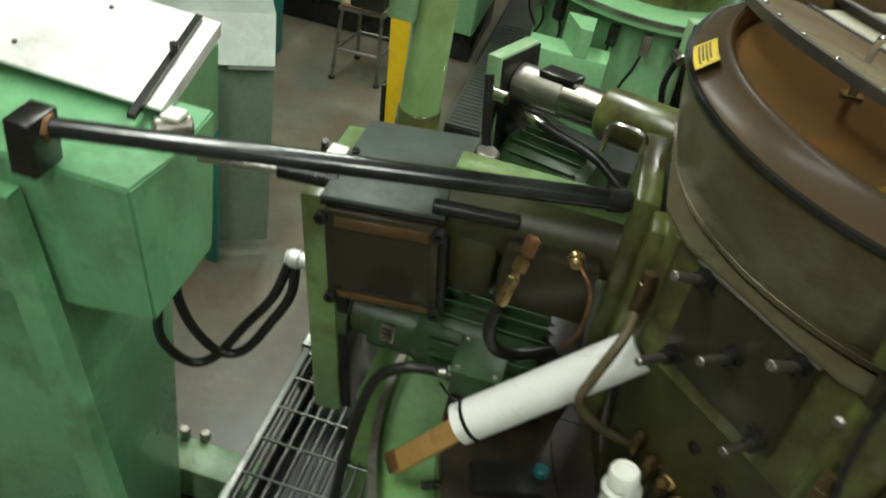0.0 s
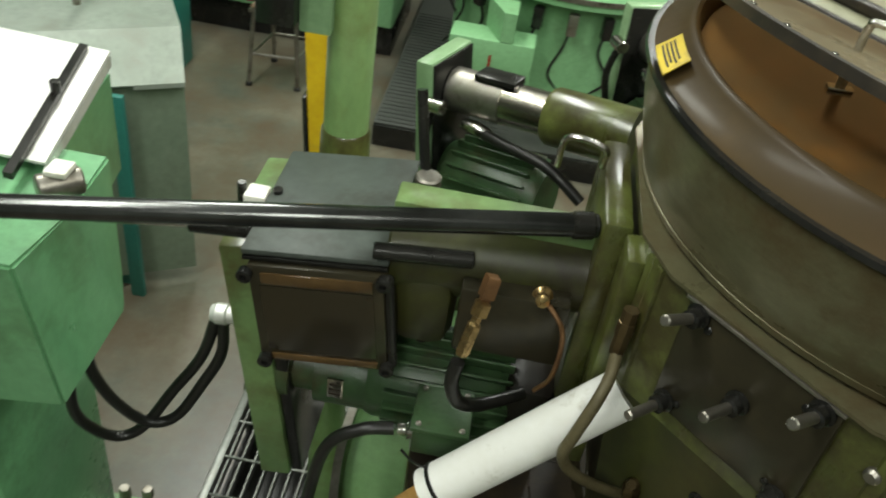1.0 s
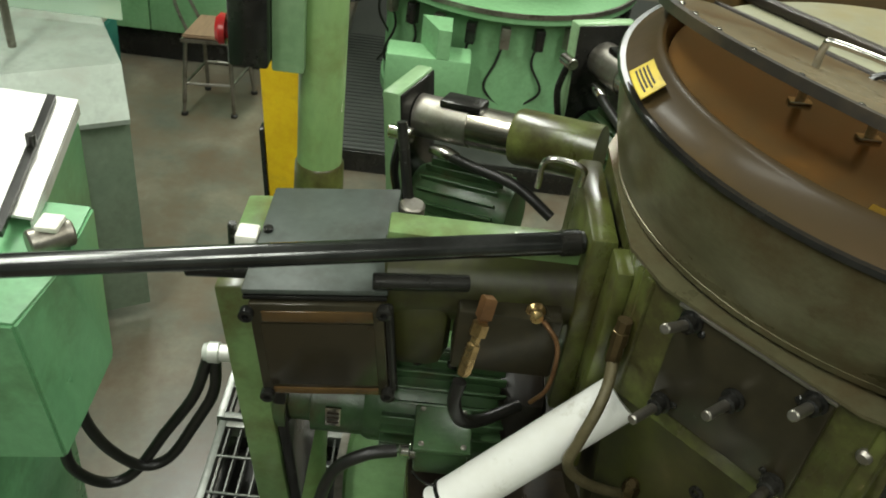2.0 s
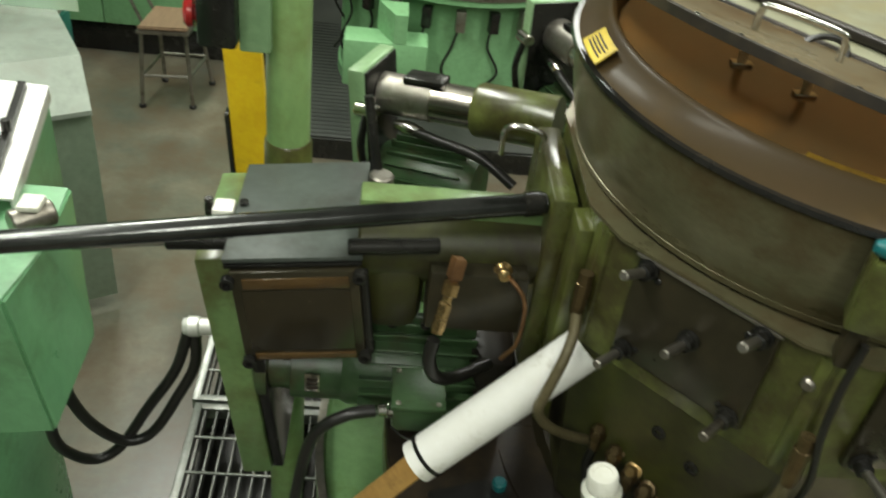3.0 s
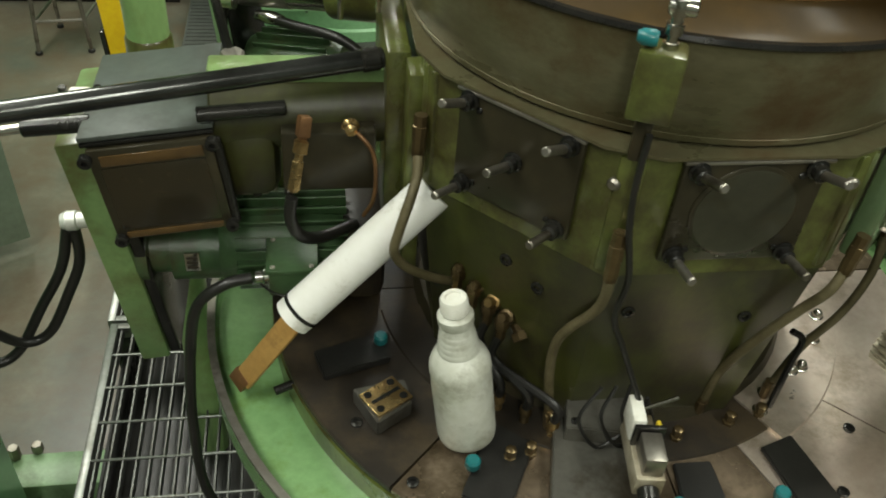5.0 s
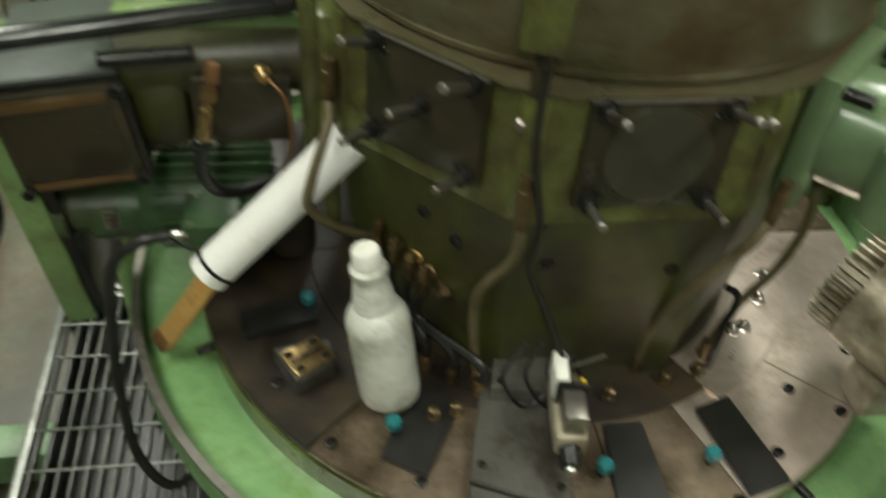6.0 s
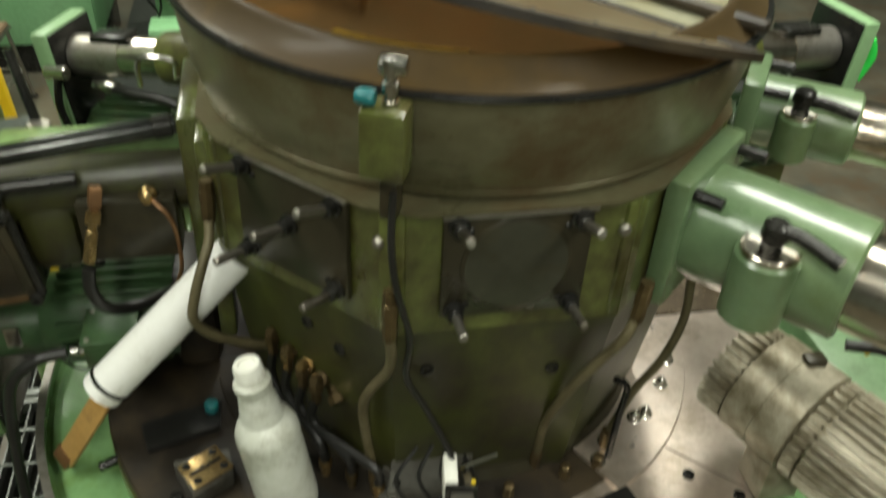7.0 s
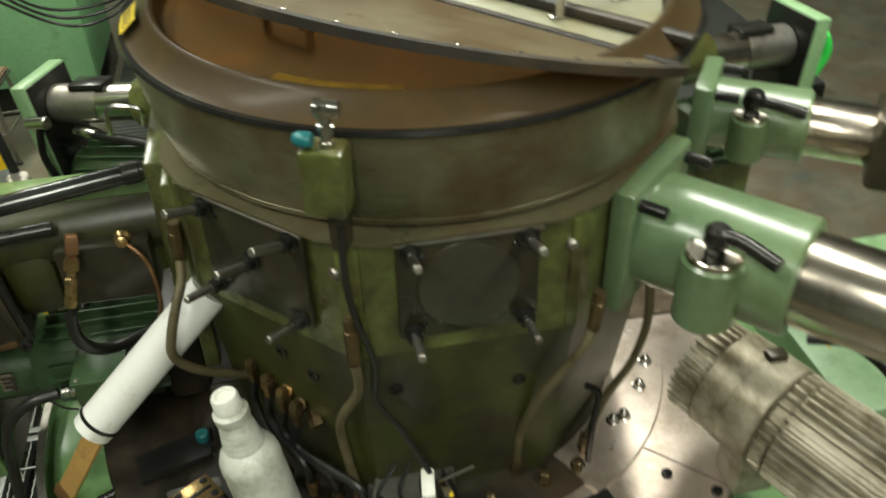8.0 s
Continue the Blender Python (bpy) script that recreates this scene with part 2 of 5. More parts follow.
def frame_of(p0, p1):
    d = (Vector(p1) - Vector(p0)).normalized()
    up = V(0, 0, 1) if abs(d.z) < 0.95 else V(1, 0, 0)
    u = d.cross(up).normalized()
    return d, u, u.cross(d)


def lathe(bm, p0, p1, profile, seg=28, caps=True):
    """Rings of (distance from p0, radius) about the line from p0 to p1."""
    d, u, w = frame_of(p0, p1)
    rings = []
    for s, r in profile:
        c = Vector(p0) + d * s
        rings.append([bm.verts.new(c + (u * math.cos(2 * math.pi * k / seg) + w * math.sin(2 * math.pi * k / seg)) * max(r, 1e-4)) for k in range(seg)])
    for a, b in zip(rings, rings[1:]):
        for k in range(seg):
            bm.faces.new((a[k], a[(k + 1) % seg], b[(k + 1) % seg], b[k]))
    if caps:
        bm.faces.new(rings[0][::-1])
        bm.faces.new(rings[-1])
    return bm


def rod(bm, p0, p1, r, r2=None, seg=16, edge=None):
    n = (Vector(p1) - Vector(p0)).length
    r2 = r if r2 is None else r2
    e = min(r, r2) * 0.15 if edge is None else edge
    return lathe(bm, p0, p1, [(0, r - e), (e, r), (n - e, r2), (n, r2 - e)], seg)


def smooth_path(pts, n=8):
    pts = [Vector(p) for p in pts]
    out = []
    ext = [pts[0] * 2 - pts[1]] + pts + [pts[-1] * 2 - pts[-2]]
    for i in range(1, len(ext) - 2):
        a, b, c, d = ext[i - 1:i + 3]
        for k in range(n):
            t = k / n
            out.append(0.5 * ((2 * b) + (c - a) * t + (2 * a - 5 * b + 4 * c - d) * t * t + (3 * b - a - 3 * c + d) * t ** 3))
    out.append(pts[-1])
    return out


def tube(bm, pts, r, seg=10, n=8, curved=True):
    path = smooth_path(pts, n) if curved else [Vector(p) for p in pts]
    rings, u = [], None
    for i, p in enumerate(path):
        d = (path[min(i + 1, len(path) - 1)] - path[max(i - 1, 0)]).normalized()
        if u is None:
            u = d.orthogonal().normalized()
        u = (u - d * u.dot(d)).normalized()
        w = d.cross(u)
        rings.append([bm.verts.new(p + (u * math.cos(2 * math.pi * k / seg) + w * math.sin(2 * math.pi * k / seg)) * r) for k in range(seg)])
    for a, b in zip(rings, rings[1:]):
        for k in range(seg):
            bm.faces.new((a[k], a[(k + 1) % seg], b[(k + 1) % seg], b[k]))
    bm.faces.new(rings[0][::-1])
    bm.faces.new(rings[-1])
    return bm


def prism(bm, poly, z0, z1, scale_top=1.0):
    a = [bm.verts.new((x, y, z0)) for x, y in poly]
    b = [bm.verts.new((x * scale_top, y * scale_top, z1)) for x, y in poly]
    k = len(poly)
    for i in range(k):
        bm.faces.new((a[i], a[(i + 1) % k], b[(i + 1) % k], b[i]))
    bm.faces.new(a[::-1])
    bm.faces.new(b)
    return bm


def slab(bm, corners, thick):
    """A flat plate through four or more corners, thickened along its normal."""
    c = [Vector(p) for p in corners]
    nrm = (c[1] - c[0]).cross(c[2] - c[0]).normalized() * thick
    a, b = [bm.verts.new(p) for p in c], [bm.verts.new(p + nrm) for p in c]
    k = len(c)
    for i in range(k):
        bm.faces.new((a[i], a[(i + 1) % k], b[(i + 1) % k], b[i]))
    bm.faces.new(a[::-1])
    bm.faces.new(b)
    return bm


def ring_shape(bm, profile, seg=96, a0=0.0, a1=360.0):
    """A closed profile of (radius, height) swept about the z axis."""
    full = abs(a1 - a0) >= 360
    cnt = seg if full else seg + 1
    rings = []
    for k in range(cnt):
        t = radians(a0 + (a1 - a0) * k / seg)
        rings.append([bm.verts.new((r * math.cos(t), r * math.sin(t), z)) for r, z in profile])
    n = len(profile)
    for k in range(seg):
        a, b = rings[k], rings[(k + 1) % cnt]
        for i in range(n):
            bm.faces.new((a[i], b[i], b[(i + 1) % n], a[(i + 1) % n]))
    if not full:
        bm.faces.new(rings[0])
        bm.faces.new(rings[-1][::-1])
    return bm


def hexbolt(bm, p, d, r=0.008, h=0.006):
    d = Vector(d).normalized()
    return lathe(bm, p, Vector(p) + d, [(0, r), (h * 0.85, r), (h, r * 0.88)], 6)


def thing(name, loc=(0, 0, 0), label="", category="", group="", kind="", turn=0.0):
    ob = new(name)
    ob.matrix_world = pose(*loc, 0, 0, turn)
    ob.empty_display_size = 0.05
    return tagged(ob, label, category, group, kind)


def root_of(ob):
    while ob.parent:
        ob = ob.parent
    return ob


def finish(bm, name, material, smooth=38):
    bmesh.ops.recalc_face_normals(bm, faces=bm.faces)
    me = bpy.data.meshes.new(name)
    bm.to_mesh(me)
    bm.free()
    me.materials.append(material)
    for p in me.polygons:
        p.use_smooth = True
    me.set_sharp_from_angle(angle=radians(smooth))
    return me


def part(name, bm, material, parent, label="", local=False, smooth=38):
    r = root_of(parent)
    if not local:
        bmesh.ops.transform(bm, matrix=r.matrix_basis.inverted(), verts=bm.verts)
    ob = new(name, finish(bm, name, material, smooth))
    ob.parent = parent
    return tagged(ob, label)


def share(name, mesh, m, parent):
    """One more piece on an existing mesh; m in the frame of the thing."""
    ob = new(name, mesh)
    ob.parent = parent
    ob.matrix_basis = m
    return ob


def solo(name, bm, material, label="", category="", group="", kind="", smooth=38):
    return tagged(new(name, finish(bm, name, material, smooth)), label, category, group, kind)


B = bmesh.new


# ---- the hall ----
bm = B()
bmesh.ops.create_grid(bm, x_segments=2, y_segments=2, size=9)
solo("floor", bm, CONCRETE, "worn mottled grey-brown concrete factory floor", "floor", kind="structure")
for nm, c in (("wall_north", (-9, 9, 8, 8.2)), ("wall_south", (-9, 9, -6.2, -6)), ("wall_west", (-8.2, -8, -6, 8)), ("wall_east", (8, 8.2, -6, 8))):
    solo(nm, box(B(), *c, 0, 4.2, 0), WALL, "plain pale painted block wall", "wall", kind="structure")
solo("ceiling", box(B(), -9, 9, -6.5, 8.5, 4.2, 4.3, 0), CEIL, "pale painted hall ceiling", "ceiling", kind="structure")
# the last fitting is unseen and only goes with the added fill tube
for lx, ly in ((-1.9, -0.6), (0.9, 0.9), (-1.9, 2.6), (1.6, -1.6), (0.6, 4.4), (-0.7, -3.6)):
    t = thing("ceiling_light", (lx, ly, 4.2), "long white fluorescent fitting under the ceiling", "lamp", "ceiling lights")
    part("housing", box(B(), lx - 0.2, lx + 0.2, ly - 1.25, ly + 1.25, 3.97, 4.2, 0.01), WHITE, t)


# ---- the rotary machine: its tower stands on the z axis ----
def octagon(a, seg=8, turn=22.5):
    r = a / math.cos(math.pi / seg)
    return [(r * math.cos(radians(turn + 360 / seg * k)), r * math.sin(radians(turn + 360 / seg * k))) for k in range(seg)]


def spin(a):
    return pose(0, 0, 0, 0, 0, a)


TABLE = 1.01
tower = thing("machine_tower", (0, 0, 0), "octagonal olive-green machine tower, oily and stained, on a round base", "machine")
part("upper_body", prism(B(), octagon(0.33), 1.33, 1.4995), GREEN_OILY, tower)
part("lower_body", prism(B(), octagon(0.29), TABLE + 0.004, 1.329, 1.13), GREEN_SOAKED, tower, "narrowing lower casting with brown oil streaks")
part("foot_ring", ring_shape(B(), [(0.2, TABLE), (0.31, TABLE), (0.3, TABLE + 0.018), (0.2, TABLE + 0.018)], 48), BROWN_DARK, tower)
part("pedestal", lathe(B(), (0, 0, 0), (0, 0, 1), [(0, 0.6), (0.08, 0.6), (0.1, 0.52), (0.9, 0.52), (0.93, 0.6)], 64), GREEN, tower)
for a in (-112.5, -67.5, -157.5, -22.5):
    r = 0.33 / math.cos(radians(22.5))
    m = spin(a)
    part("corner_strip", box(B(), r - 0.012, r - 0.001, -0.015, 0.015, 1.335, 1.495, 0.004, m), GREEN_OILY, tower)
for a, y, z in ((-90, 0.122, 1.46), (-135, 0.122, 1.458)):
    m = spin(a)
    bm = B()
    lathe(bm, m @ V(0.329, y, z), m @ V(0.36, y, z), [(0, 0.0075), (0.006, 0.0075), (0.009, 0.005)], 14)
    part("plug_screw", bm, STEEL_DULL, tower)
for a, y, z in ((-135, 0.0, 1.27), (-135, 0.05, 1.25), (-112, 0.03, 1.22), (-90, 0.07, 1.24), (-90, -0.09, 1.26), (-160, 0.02, 1.27)):
    m = spin(a)
    rr = 0.29 * (1 + 0.13 * (z - TABLE) / 0.319)
    part("screw_hole", lathe(B(), m @ V(rr - 0.01, y, z), m @ V(rr + 0.004, y, z), [(0, 0.009), (0.013, 0.009), (0.014, 0.005), (0.006, 0.004)], 12), BLACK, tower)


def flange_outline(a):
    """Octagon of apothem a with its corners cut short."""
    pts = []
    for k in range(8):
        for d in (-17.2, 17.2):
            t = radians(45 * k + d)
            pts.append((a / math.cos(radians(17.2)) * math.cos(t), a / math.cos(radians(17.2)) * math.sin(t)))
    return pts


HX, HY = 0.006, 0.016


def hood_ring(profile, a0=0.0, a1=360.0, seg=128):
    """A ring about the hood's own axis."""
    bm = ring_shape(B(), profile, seg, a0, a1)
    bmesh.ops.translate(bm, vec=V(HX, HY, 0), verts=bm.verts)
    return bm


hood = thing("round_hood", (0, 0, 1.5), "oil-stained round sheet-metal hood with dark rim on the tower", "machine hood")
part("skirt", hood_ring([(0.338, 1.504), (0.3415, 1.5065), (0.3455, 1.516), (0.355, 1.548), (0.362, 1.58), (0.3665, 1.612), (0.3685, 1.634), (0.36, 1.634), (0.353, 1.6), (0.322, 1.506)]), SKIRT, hood, "stained flaring steel skirt")
part("skirt_seam", hood_ring([(0.3425, 1.5085), (0.3442, 1.5085), (0.3466, 1.5165), (0.345, 1.5175)]), SKIRT, hood, "dark oily seam bead")
part("flange", prism(B(), flange_outline(0.3415), 1.4997, 1.5035), SKIRT, hood, "eight-sided stained steel flange")
part("rim", hood_ring([(0.34, 1.632), (0.372, 1.632), (0.3755, 1.6355), (0.3735, 1.640), (0.34, 1.641)]), BLACK, hood, "dark rubber-edged rim")
part("sloped_ring", hood_ring([(0.369, 1.6395), (0.361, 1.6425), (0.339, 1.6605), (0.3365, 1.664), (0.3325, 1.6655), (0.3285, 1.6635), (0.318, 1.635)]), BROWN_RING, hood, "brown oily sloping ring")


def half_disc(r, a0, z0, z1, seg=48):
    bm = B()
    pts = [(r * math.cos(radians(a0 + 180 * k / seg)), r * math.sin(radians(a0 + 180 * k / seg))) for k in range(seg + 1)]
    return prism(bm, pts, z0, z1)


HINGE = 130.0
part("inner_cover", half_disc(0.319, HINGE, 1.62, 1.647), BROWN, hood, "amber-brown oil-filmed cover")
part("inner_cover_back", half_disc(0.319, HINGE + 180, 1.62, 1.645), DRUM_IN, hood, "cream-painted cover half")
w = spin(HINGE)
part("hinge_strip", box(B(), -0.37, 0.355, -0.064, -0.046, 1.646, 1.659, 0.004, w), OIL_AND_DARK, hood)


def grip(bm, p0, p1, h, r=0.005, out=V(0, 0, 1)):
    p0, p1 = Vector(p0), Vector(p1)
    q = (p1 - p0) * 0.12
    return tube(bm, [p0, p0 + out * h * 0.75 + q * 0.1, p0 + out * h + q, p1 + out * h - q, p1 + out * h * 0.75 - q * 0.1, p1], r, 10, 6)


def wire_grip(parent, p0, p1, h):
    g = part("handle", grip(B(), p0, p1, h), ALU, parent, "bent bright metal handle")
    for p in (p0, p1):
        part("foot", box(B(), p[0] - 0.012, p[0] + 0.012, p[1] - 0.006, p[1] + 0.006, p[2] - 0.001, p[2] + 0.003, 0.001), CHROME, g)


wire_grip(hood, (-0.187, -0.016, 1.648), (-0.137, -0.081, 1.648), 0.033)
wire_grip(hood, (0.16, -0.13, 1.646), (0.25, -0.09, 1.646), 0.03)
wire_grip(hood, (0.12, 0.02, 1.646), (0.2, 0.08, 1.646), 0.03)


def sticker(parent, ang, half, r0, r1, z0, z1, bars, film):
    """A label that follows the cone of the ring."""
    lb = part("warning_label", ring_shape(B(), [(r0, z0), (r0, z0 + 0.0012), (r1, z1 + 0.0012), (r1, z1)], 10, ang - half, ang + half), film, parent, "yellow warning label with dark print")
    for k in range(bars):
        f0, f1 = 0.2 + 0.6 * k / bars, 0.2 + 0.6 * (k + 0.45) / bars
        ra, rb, za, zb = r0 + (r1 - r0) * f0, r0 + (r1 - r0) * f1, z0 + (z1 - z0) * f0 + 0.0012, z0 + (z1 - z0) * f1 + 0.0012
        part("print_bar", ring_shape(B(), [(ra, za), (ra, za + 0.0007), (rb, zb + 0.0007), (rb, zb)], 8, ang - half * 0.75, ang + half * (0.75 - 0.15 * (k % 2))), INK, lb)


# front label, its film toned down for the shade under the lid
sticker(hood, -116, 15, 0.298, 0.272, 1.6475, 1.6478, 1, STICKER_DULL)
sticker(hood, 183, 5.0, 0.3625, 0.341, 1.6455, 1.663, 4, STICKER)

# the propped half lid, hinged along the strip


LID_HALF, LID_DEEP = 0.392, 0.305


def lid_arc(inset=0.0, seg=64):
    """Outline of the circular segment: the curved edge from tip to tip, hinge along y = 0."""
    half, deep = LID_HALF - inset, LID_DEEP - inset
    r = (half * half + deep * deep) / (2 * deep)
    a = math.asin(half / r)
    return [(r * math.sin(a - 2 * a * k / seg), deep - r + r * math.cos(a - 2 * a * k / seg)) for k in range(seg + 1)]


LM = pose(0, 0, 1.644) @ spin(HINGE) @ pose(0, 0.004, 0, 16.0)
lid = thing("half_lid", (0, 0, 1.652), "propped-open half-round grey lid with a dark oily edge", "lid")
bm = prism(B(), lid_arc(0.004), -0.003, 0.003)
bmesh.ops.transform(bm, matrix=LM, verts=bm.verts)
part("sheet", bm, LID, lid)
bm = B()
outer, inner = lid_arc(), lid_arc(0.016)
rows = [[bm.verts.new((x, y, z)) for x, y in line] for line, z in ((outer, -0.005), (outer, 0.0055), (inner, 0.0055), (inner, -0.005))]
for i in range(4):
    ra, rb = rows[i], rows[(i + 1) % 4]
    for k in range(len(outer) - 1):
        bm.faces.new((ra[k], ra[k + 1], rb[k + 1], rb[k]))
for k in (0, -1):
    bm.faces.new([r[k] for r in rows])
bmesh.ops.transform(bm, matrix=LM, verts=bm.verts)
part("edge_band", bm, OIL_AND_DARK, lid, "dark oily edge band")
part("hinge_bar", box(B(), -LID_HALF + 0.01, LID_HALF - 0.01, -0.01, 0.008, -0.006, 0.007, 0.003, LM), OIL_AND_DARK, lid, "dark oily hinge bar")
bm = grip(B(), LM @ V(0.02, 0.12, 0.003), LM @ V(0.1, 0.17, 0.003), 0.03, 0.004)
part("handle", bm, CHROME, lid, "thin wire handle")
bm = tube(B(), [(-0.075 + 0.026 * math.cos(k), 0.03 + 0.02 * math.sin(k), 1.654 + 0.010 * math.sin(k + 0.6)) for k in [2 * math.pi * i / 12 for i in range(13)]], 0.004, 8, 4)
part("pull_ring", bm, RUBBER, hood, "black rubber pull ring")
for k in range(1, 16):
    x, y = lid_arc(0.024)[4 * k]
    part("lid_rivet", lathe(B(), LM @ V(x, y, 0.0025), LM @ V(x, y, 1.0), [(0, 0.004), (0.0025, 0.0035), (0.0035, 0.001)], 10), CHROME, lid)


# ---- windows of the tower with their studs ----
def stud(parent, m, y, z, x0=0.34, x1=0.398, drop=0.0):
    bm = B()
    lathe(bm, m @ V(x0, y, z), m @ V(x0 + 0.03, y, z), [(0, 0.0125), (0.003, 0.0125), (0.004, 0.0095), (0.014, 0.0095), (0.016, 0.007)], 14)
    s = part("stud_nut", bm, BLACK, parent, "black nut and washer")
    part("stud", rod(B(), m @ V(x0 + 0.01, y, z), m @ V(x1, y, z - drop), 0.0054, seg=12, edge=0.0015), STEEL_DULL, s, "threaded steel stud")


def window_cover(a, middle, round_glass):
    m = spin(a)
    t = thing("tower_cover_plate", m @ V(0.35, 0, 1.35), "square dark oily cover plate with four studs on the tower", "cover plate", "tower cover plates")
    part("plate", box(B(), 0.3295, 0.339, -0.083, 0.083, 1.357, 1.494, 0.004, m), BROWN_DARK, t)
    part("edge_trim", box(B(), 0.331, 0.3425, -0.085, 0.085, 1.4945, 1.4985, 0.001, m), STEEL_DULL, t, "bright steel edge")
    if round_glass:
        part("disc", lathe(B(), m @ V(0.335, 0, 1.428), m @ V(0.36, 0, 1.428), [(0, 0.063), (0.005, 0.063), (0.0065, 0.061)], 56), BROWN_DARK, t, "round dull brown disc")
        part("disc_face", lathe(B(), m @ V(0.335, 0, 1.428), m @ V(0.36, 0, 1.428), [(0, 0.058), (0.0072, 0.058), (0.0076, 0.056)], 56), DISC, t)
    for y in (-0.067, 0.067):
        for z in (1.486, 1.37):
            stud(t, m, y, z, 0.34, 0.398, -0.02 if z > 1.4 else -0.01)
            part("washer_screw", lathe(B(), m @ V(0.338, y * 0.8, z + (0.006 if z < 1.45 else -0.01)), m @ V(0.36, y * 0.8, z), [(0, 0.004), (0.003, 0.004), (0.004, 0.002)], 10), BLACK, t)
    if middle:
        stud(t, m, 0.0, 1.432, 0.34, 0.398, -0.014)
    return t


window_cover(-135, True, False)
window_cover(-90, False, True)

# ---- green block with its valve fitting on the hood's corner ----
m = spin(-112.5)
blk = thing("fitting_block", m @ V(0.39, 0, 1.562), "upright green steel block with a brass fitting on the hood corner", "fitting")
part("block", box(B(), 0.362, 0.398, -0.022, 0.022, 1.563, 1.636, 0.003, m), GREEN_OILY, blk)
part("bracket", box(B(), 0.345, 0.372, -0.009, 0.009, 1.502, 1.563, 0.002, m), BROWN_DARK, blk)
part("elbow", lathe(B(), m @ V(0.38, 0.004, 1.634), m @ V(0.38, 0.004, 1.7), [(0, 0.008), (0.008, 0.008), (0.0085, 0.0055), (0.016, 0.0055), (0.0165, 0.0085), (0.026, 0.0085), (0.027, 0.006), (0.034, 0.006), (0.035, 0.009), (0.043, 0.0095), (0.05, 0.0085)], 12), CHROME, blk, "worn chrome pipe elbow")
part("elbow_arm", rod(B(), m @ V(0.38, -0.006, 1.677), m @ V(0.38, 0.02, 1.677), 0.0085, seg=12), CHROME, blk)
part("cap", lathe(B(), m @ V(0.388, -0.008, 1.646), m @ V(0.388, -0.03, 1.646), [(0, 0.007), (0.004, 0.0085), (0.014, 0.008), (0.019, 0.005)], 14), TEAL, blk, "green plastic cap")

# ---- base ring, tray and table segments ----
tray = thing("coolant_tray", (0, 0, 0.93), "light green painted ring tray round the machine base", "tray")
part("channel", ring_shape(B(), [(0.5, 0.955), (0.628, 0.955), (0.634, 0.962), (0.634, 0.985), (0.642, 0.985), (0.642, 0.93), (0.5, 0.93)], 128), GREEN_TRAY, tray)
part("lip", ring_shape(B(), [(0.632, 0.984), (0.644, 0.984), (0.644, 0.99), (0.632, 0.99)], 128), STEEL_DULL, tray, "worn bare metal lip")
part("inner_wall", ring_shape(B(), [(0.5, 0.95), (0.541, 0.955), (0.541, 0.994), (0.5, 0.994)], 128), GREEN_OILY, tray)
table = thing("machine_table", (0, 0, 0.994), "round steel machine table with oily rust-brown plates", "machine table")
part("bed", ring_shape(B(), [(0.15, 0.985), (0.536, 0.985), (0.536, 1.0), (0.15, 1.0)], 128), BLACK, table)
for k in range(8):
    a = 22.5 + 45 * k
    bright = a in (292.5, 337.5)
    bm = ring_shape(B(), [(0.2, 1.0), (0.5395, 1.0), (0.5395, 1.0075), (0.5365, 1.0105), (0.2, 1.0105)], 12, a - 22.3 if a != 292.5 else a - 4, a + 22.3)
    # the two plates below the left unit are coloured darker than the rest
    part("table_plate", bm, PLATE_BRIGHT if bright else (OIL_AND_DARK if a in (157.5, 202.5) else PLATE), table, "bright wiped steel plate" if bright else "")
    if a == 292.5:
        part("table_plate", ring_shape(B(), [(0.2, 1.0), (0.5395, 1.0), (0.5395, 1.0075), (0.5365, 1.0105), (0.2, 1.0105)], 10, a - 22.3, a - 4.3), PLATE, table)
part("oily_ring", ring_shape(B(), [(0.25, 1.0105), (0.372, 1.0105), (0.37, 1.0135), (0.25, 1.0135)], 60, -172, -62.2), OIL_AND_DARK, table, "black oil-caked inner ring")
part("raised_plate", ring_shape(B(), [(0.27, 1.0105), (0.4, 1.0105), (0.398, 1.016), (0.27, 1.016)], 40, -62, -12), PLATE_BRIGHT, table, "bright curved steel plate")
for rr, a in ((0.506, -118.6), (0.483, -108.5), (0.525, -82), (0.53, -73), (0.45, -48.7), (0.552 - 0.03, -47.2), (0.5, -62), (0.51, -100), (0.515, -133), (0.5, -147), (0.5, -33), (0.5, -20)):
    p = V(rr * math.cos(radians(a)), rr * math.sin(radians(a)), 1.0105)
    part("socket_screw", lathe(B(), p, p + V(0, 0, 1), [(0, 0.0085), (0.004, 0.0085), (0.005, 0.007), (0.005, 0.0045), (0.0015, 0.004)], 14), BLACK, table, "dark socket screw")
for rr, a in ((0.361, -27.3), (0.341, -41.9), (0.352, -39), (0.33, -54), (0.37, -18), (0.345, -60)):
    p = V(rr * math.cos(radians(a)), rr * math.sin(radians(a)), 1.016)
    part("acorn_nut", lathe(B(), p, p + V(0, 0, 1), [(0, 0.011), (0.002, 0.0115), (0.003, 0.0085), (0.009, 0.0085), (0.013, 0.006), (0.015, 0.001)], 14), CHROME, table, "shiny domed nut")
for a in (-161, -122, -78, -62, -40):
    mm = spin(a)
    part("drain_stub", rod(B(), mm @ V(0.53, 0, 0.99), mm @ V(0.566, 0, 0.985), 0.007, seg=12), BLACK, table, "short dark pipe stub")


